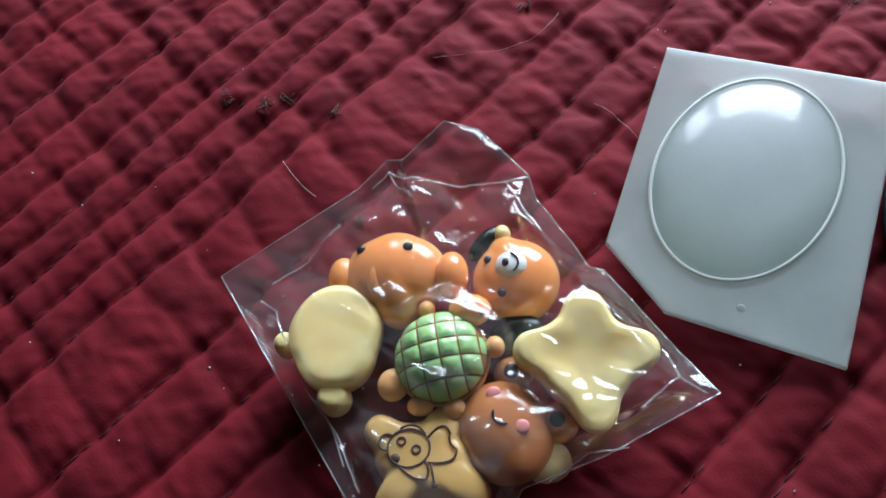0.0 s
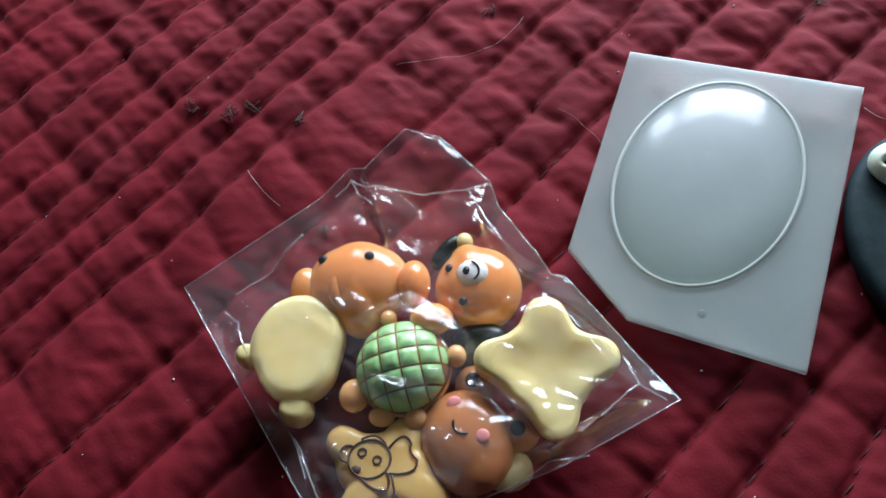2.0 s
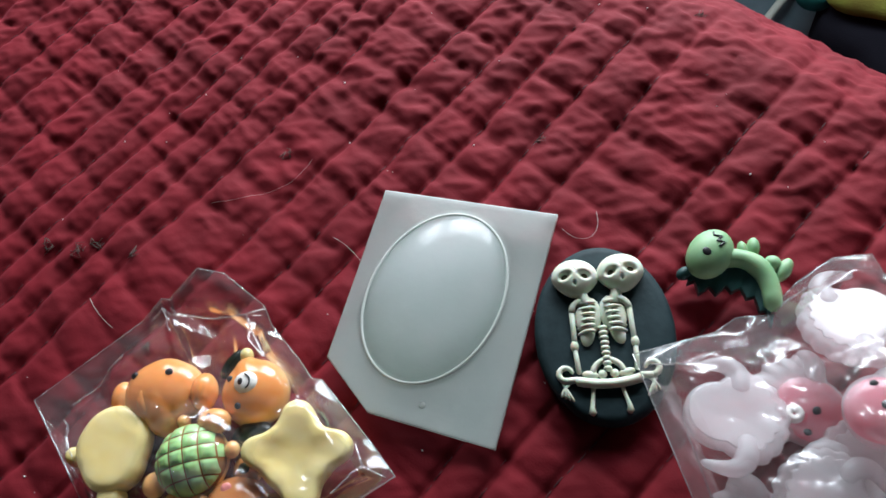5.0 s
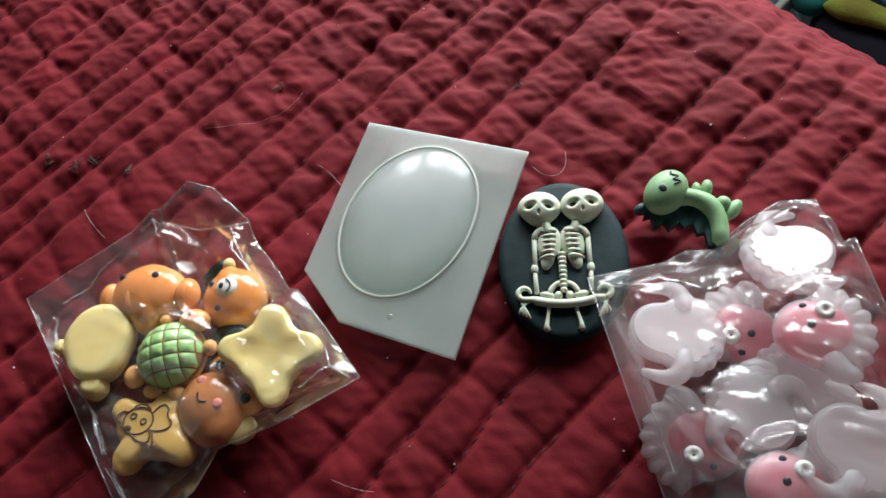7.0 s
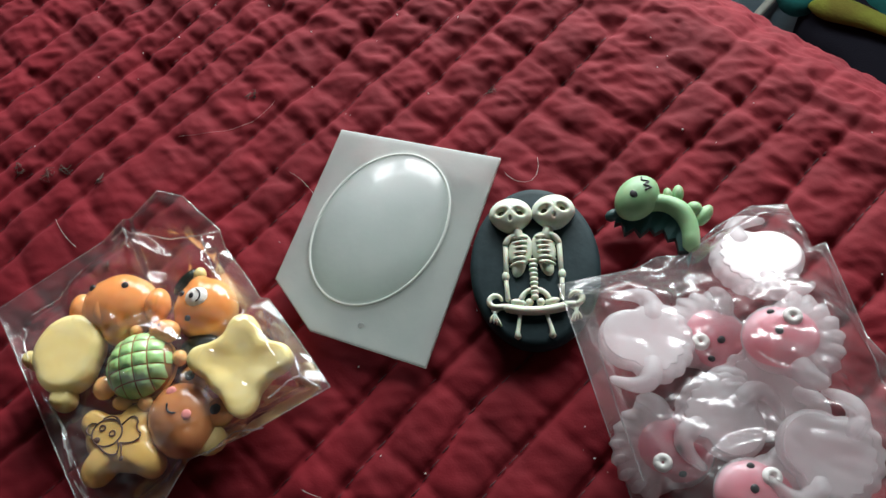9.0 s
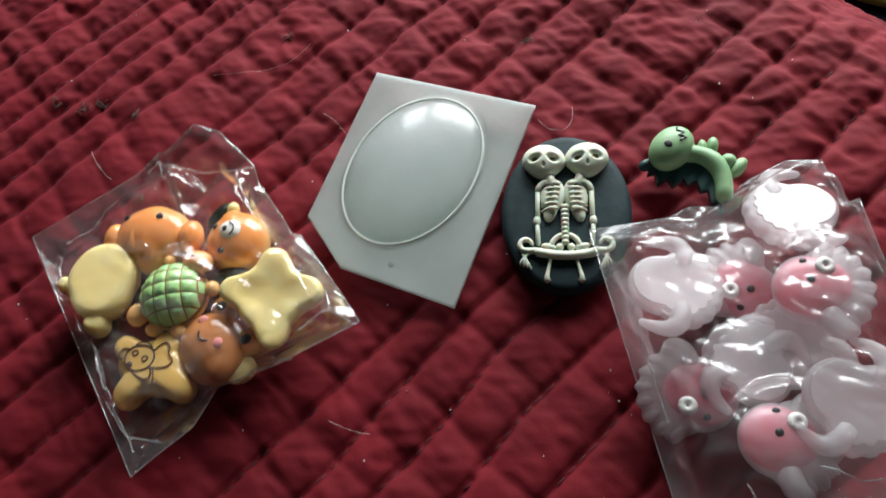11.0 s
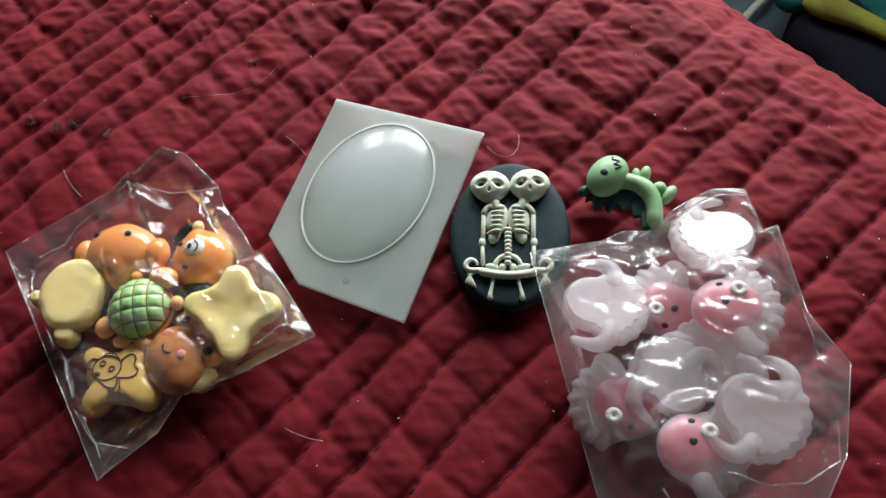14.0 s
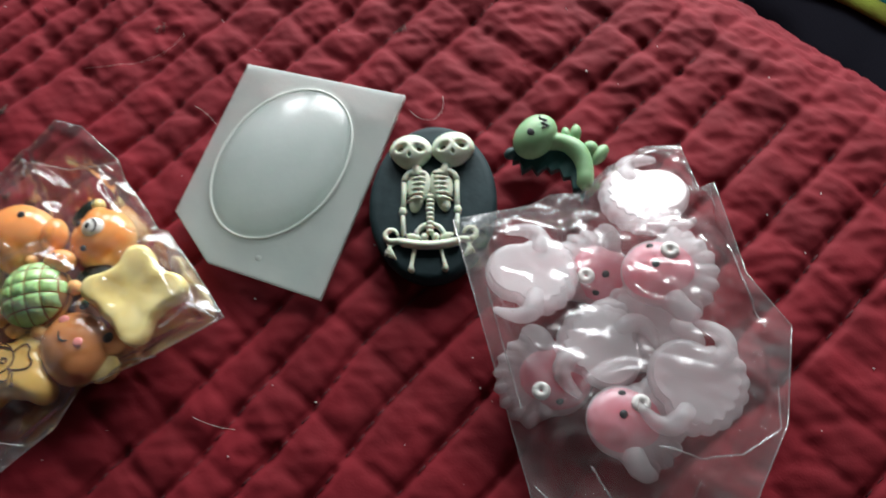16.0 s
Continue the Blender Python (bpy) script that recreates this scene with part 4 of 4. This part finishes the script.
BAG1 = [(-129, -3.5), (-104, 12.3), (-98, 16.4), (-94.5, 14.5), (-86.5, 19.5), (-80.5, 18.0), (-72.3, 11.0), (-71, 7), (-65.2, -0.5), (-62.5, -4.8), (-60.2, -5.3), (-49, -20), (-44, -27), (-62, -36.5), (-74, -41), (-78, -49.5), (-86.5, -57), (-89.5, -60.0)]
TOP1 = [0, 2, 5, 8, 12, 11, 7, 5, 3, 2, 2, 2, 4, 3, 2, 2, 2, 2]
BUMPS1 = [(-95.5, -5, 10, 11.2), (-74.8, -7, 10, 10.8), (-105, -17.6, 10, 9.6), (-86.7, -21, 10, 12.8), (-63.8, -21.8, 11, 10.4), (-76.6, -32.3, 10, 9.8), (-89.2, -37, 10, 8.8)]
FOLDS1 = [[(-100.5, 11.5), (-97.5, 13.8), (-94, 11), (-84, 9.4), (-76, 9.0), (-72, 10.4)], [(-97.5, 13.8), (-95.5, 10), (-92, 6)], [(-76, 9), (-73, 3), (-70, -2)],
          [(-56, -30), (-50, -25), (-46, -27)], [(-50, -25), (-52, -20)], [(-98, -45), (-92, -52), (-84, -53)], [(-109, -26), (-105, -31), (-102, -38)], [(-118, -6), (-112, -2), (-106, 4)], [(-107, -28), (-103, -34), (-99, -42)], [(-96, -46), (-93, -50), (-90, -55)], [(-120, -9), (-115, -13), (-112, -19)], [(-70, -40), (-64, -36), (-58, -35)]]
bag("clear_bag", "small crinkled clear plastic bag of bun charms, on quilt", BAG1, (-84, -20), BUMPS1, 11.0, FILM, 0.3, 0.55, 2.2, TOP1, FOLDS1)
BAG2 = [(4.8, -6.3), (21.8, -2.6), (26.5, 0.4), (32, 0.4), (40, 7.0), (48, 11.5), (55.5, 11.5), (58.4, 0.4), (61.8, 1.6), (65.5, -20), (72.5, -31.5), (68.5, -51), (60, -66), (54, -84), (24, -86), (20.5, -69)]
TOP2 = [4, 2, 1, 1, 1, 1, 1, 1, 1, 1, 1, 1, 1, 1, 1, 1]
BUMPS2 = [(36, -18.5, 11, 13), (22.5, -42, 11, 11), (43, -32.5, 11, 12), (32.5, -38, 10, 13), (20.2, -21.3, 11, 14.5), (46.6, -23.6, 11, 20), (46, -5, 11, 15), (38.2, -51.6, 11, 15.5), (49.6, -44.6, 11, 15.5)]
FOLDS2 = [[(67.5, -44), (67, -52), (58, -57.5), (50, -58.5), (42, -57)], [(20, -62), (28, -70), (40, -66), (42, -72)], [(8, -9), (14, -12), (19, -10)], [(30, -2), (36, 2), (44, 5)],
          [(56, 6), (57, 0), (60, -6)], [(12, -24), (15, -36), (18, -48)], [(62, -14), (64, -24), (67, -32)], [(30, -60), (34, -66), (32, -76)], [(50, -62), (46, -70), (50, -78)]]
bag("clear_bag", "large hazy clear plastic bag of pink charms, on quilt", BAG2, (41, -30), BUMPS2, 4.0, HAZY, 0.4, 0.66, 2.2, TOP2, FOLDS2)

# ---- lint and hairs on the quilt ----


def specks():
    rnd = random.Random(8)
    bm = bmesh.new()
    for _ in range(110):
        x, y = rnd.uniform(-190, 95), rnd.uniform(-75, 100)
        if x + y > 118:
            continue
        r = rnd.uniform(0.10, 0.30)
        ball(bm, (x, y, ground(x, y) + r * 0.5), (r, r * rnd.uniform(0.5, 1), r * 0.7), rnd.uniform(0, 180), 6, 4)
    tagged(link("lint_specks", bm, LINT), "tiny pale lint specks scattered on the quilt", "lint", kind="stuff")
    bm = bmesh.new()
    for x, y in ((-110.6, 33), (-122, 37), (-126, 36), (-135, 38), (-73, 57), (-104, 8), (35, 83), (-9, 52)):
        for _ in range(5):
            p = [(x + rnd.gauss(0, 1.0), y + rnd.gauss(0, 1.0)) for _ in range(4)]
            tube(bm, [(px, py, ground(px, py) + 0.15 + rnd.random() * 0.4) for px, py in p], 0.09, 4)
    tagged(link("dark_lint", bm, DARK_LINT), "small dark tufts of lint caught in the quilt", "lint", kind="stuff")


def hair(pts, r=0.035):
    bm = bmesh.new()
    out = []
    for a, b, c in pts:
        out += [(p.x, p.y, ground(p.x, p.y) + 0.5) for p in bend((*a, 0), (*b, 0), (*c, 0), 9)]
    tube(bm, out, r, 4)
    tagged(link("hair", bm, LINT), "fine pale hair lying on the quilt", "hair")


specks()
hair([((-6.0, 26.5), (-3.0, 22.0), (0.5, 24.0)), ((0.5, 24.2), (2.5, 26.0), (2.0, 30.0))], 0.055)
hair([((-92, 45), (-84, 44), (-74, 47)), ((-74, 47.2), (-70, 48), (-66, 54))])
hair([((-121, 22), (-117, 16), (-113, 13))])
hair([((-60, 31), (-55, 28), (-52, 22))])
hair([((-50, -47), (-46, -49), (-41, -49.5))], 0.035)

# ---- beside the bed, low down ----


def backpack():
    t = thing("backpack", 332, 366, -450, 0, "black backpack with teal panel and yellow-green trim, beside bed", "backpack")
    bm = bmesh.new()
    loft(bm, outline([(0, 0, 84), (70, -60, 80), (-62, 30, 42), (40, 60, 80), (20, -90, 60)], 96, 3), [(0.9, 0, 0), (1, 0, 12), (1, 0, 50), (0.97, 0, 62), (0.88, 0, 70), (0.5, 0, 76), (0.02, 0, 78)],
         lambda x, y: 5 * noise.noise(Vector((x / 40, y / 40, 3))))
    part("body", bm, BLACK, t)
    bm = bmesh.new()
    loft(bm, outline([(0, 4, 16), (14, 30, 20), (-4, 16, 14)], 48, 2), pillow(16, 0))
    o = part("side_panel", bm, TURQ, t, "teal cloth panel")
    o.location = (-0.102, 0.050, 0.062)
    bm = bmesh.new()
    loft(bm, outline([(0, 0, 34), (26, -18, 30), (10, 26, 34), (-24, 22, 18)], 64, 3), pillow(20, 0), lambda x, y: 3 * noise.noise(Vector((x / 18, y / 18, 8))))
    o = part("top_flap", bm, TURQ, t, "dark teal cloth flap")
    o.location = (-0.012, 0.020, 0.066)
    bm = bmesh.new()
    tube(bm, bend((-96, 38, 76), (-66, 20, 90), (10, -52, 84), 14), [4, 8, 10, 10.5, 10, 9, 8, 7.5, 7, 7, 7, 7, 6, 5], 14)
    part("trim", bm, LIME, t, "yellow-green curved trim")


def floor_cloth():
    bm = bmesh.new()
    n = 40
    vs = [[bm.verts.new((0.0 + 0.6 * i / n, 0.16 + 0.38 * j / n, -0.436 + 0.016 * noise.fractal(Vector((i / 9, j / 9, 2)), 0.8, 2, 3))) for j in range(n + 1)] for i in range(n + 1)]
    for i in range(n):
        for j in range(n):
            bm.faces.new((vs[i][j], vs[i + 1][j], vs[i + 1][j + 1], vs[i][j + 1]))
    bmesh.ops.solidify(bm, geom=bm.faces[:], thickness=0.006)
    tagged(link("floor_cloth", bm, NAVY), "rumpled blue-grey cloth lying beside the bed", "cloth")
    bm = bmesh.new()
    tube(bm, bend((196, 428, -425), (216, 452, -421), (238, 472, -424), 12), 4.0, 8)
    tagged(link("strap", bm, STRAP), "pale webbing strap lying on the blue-grey cloth", "strap")


floor_cloth()
backpack()
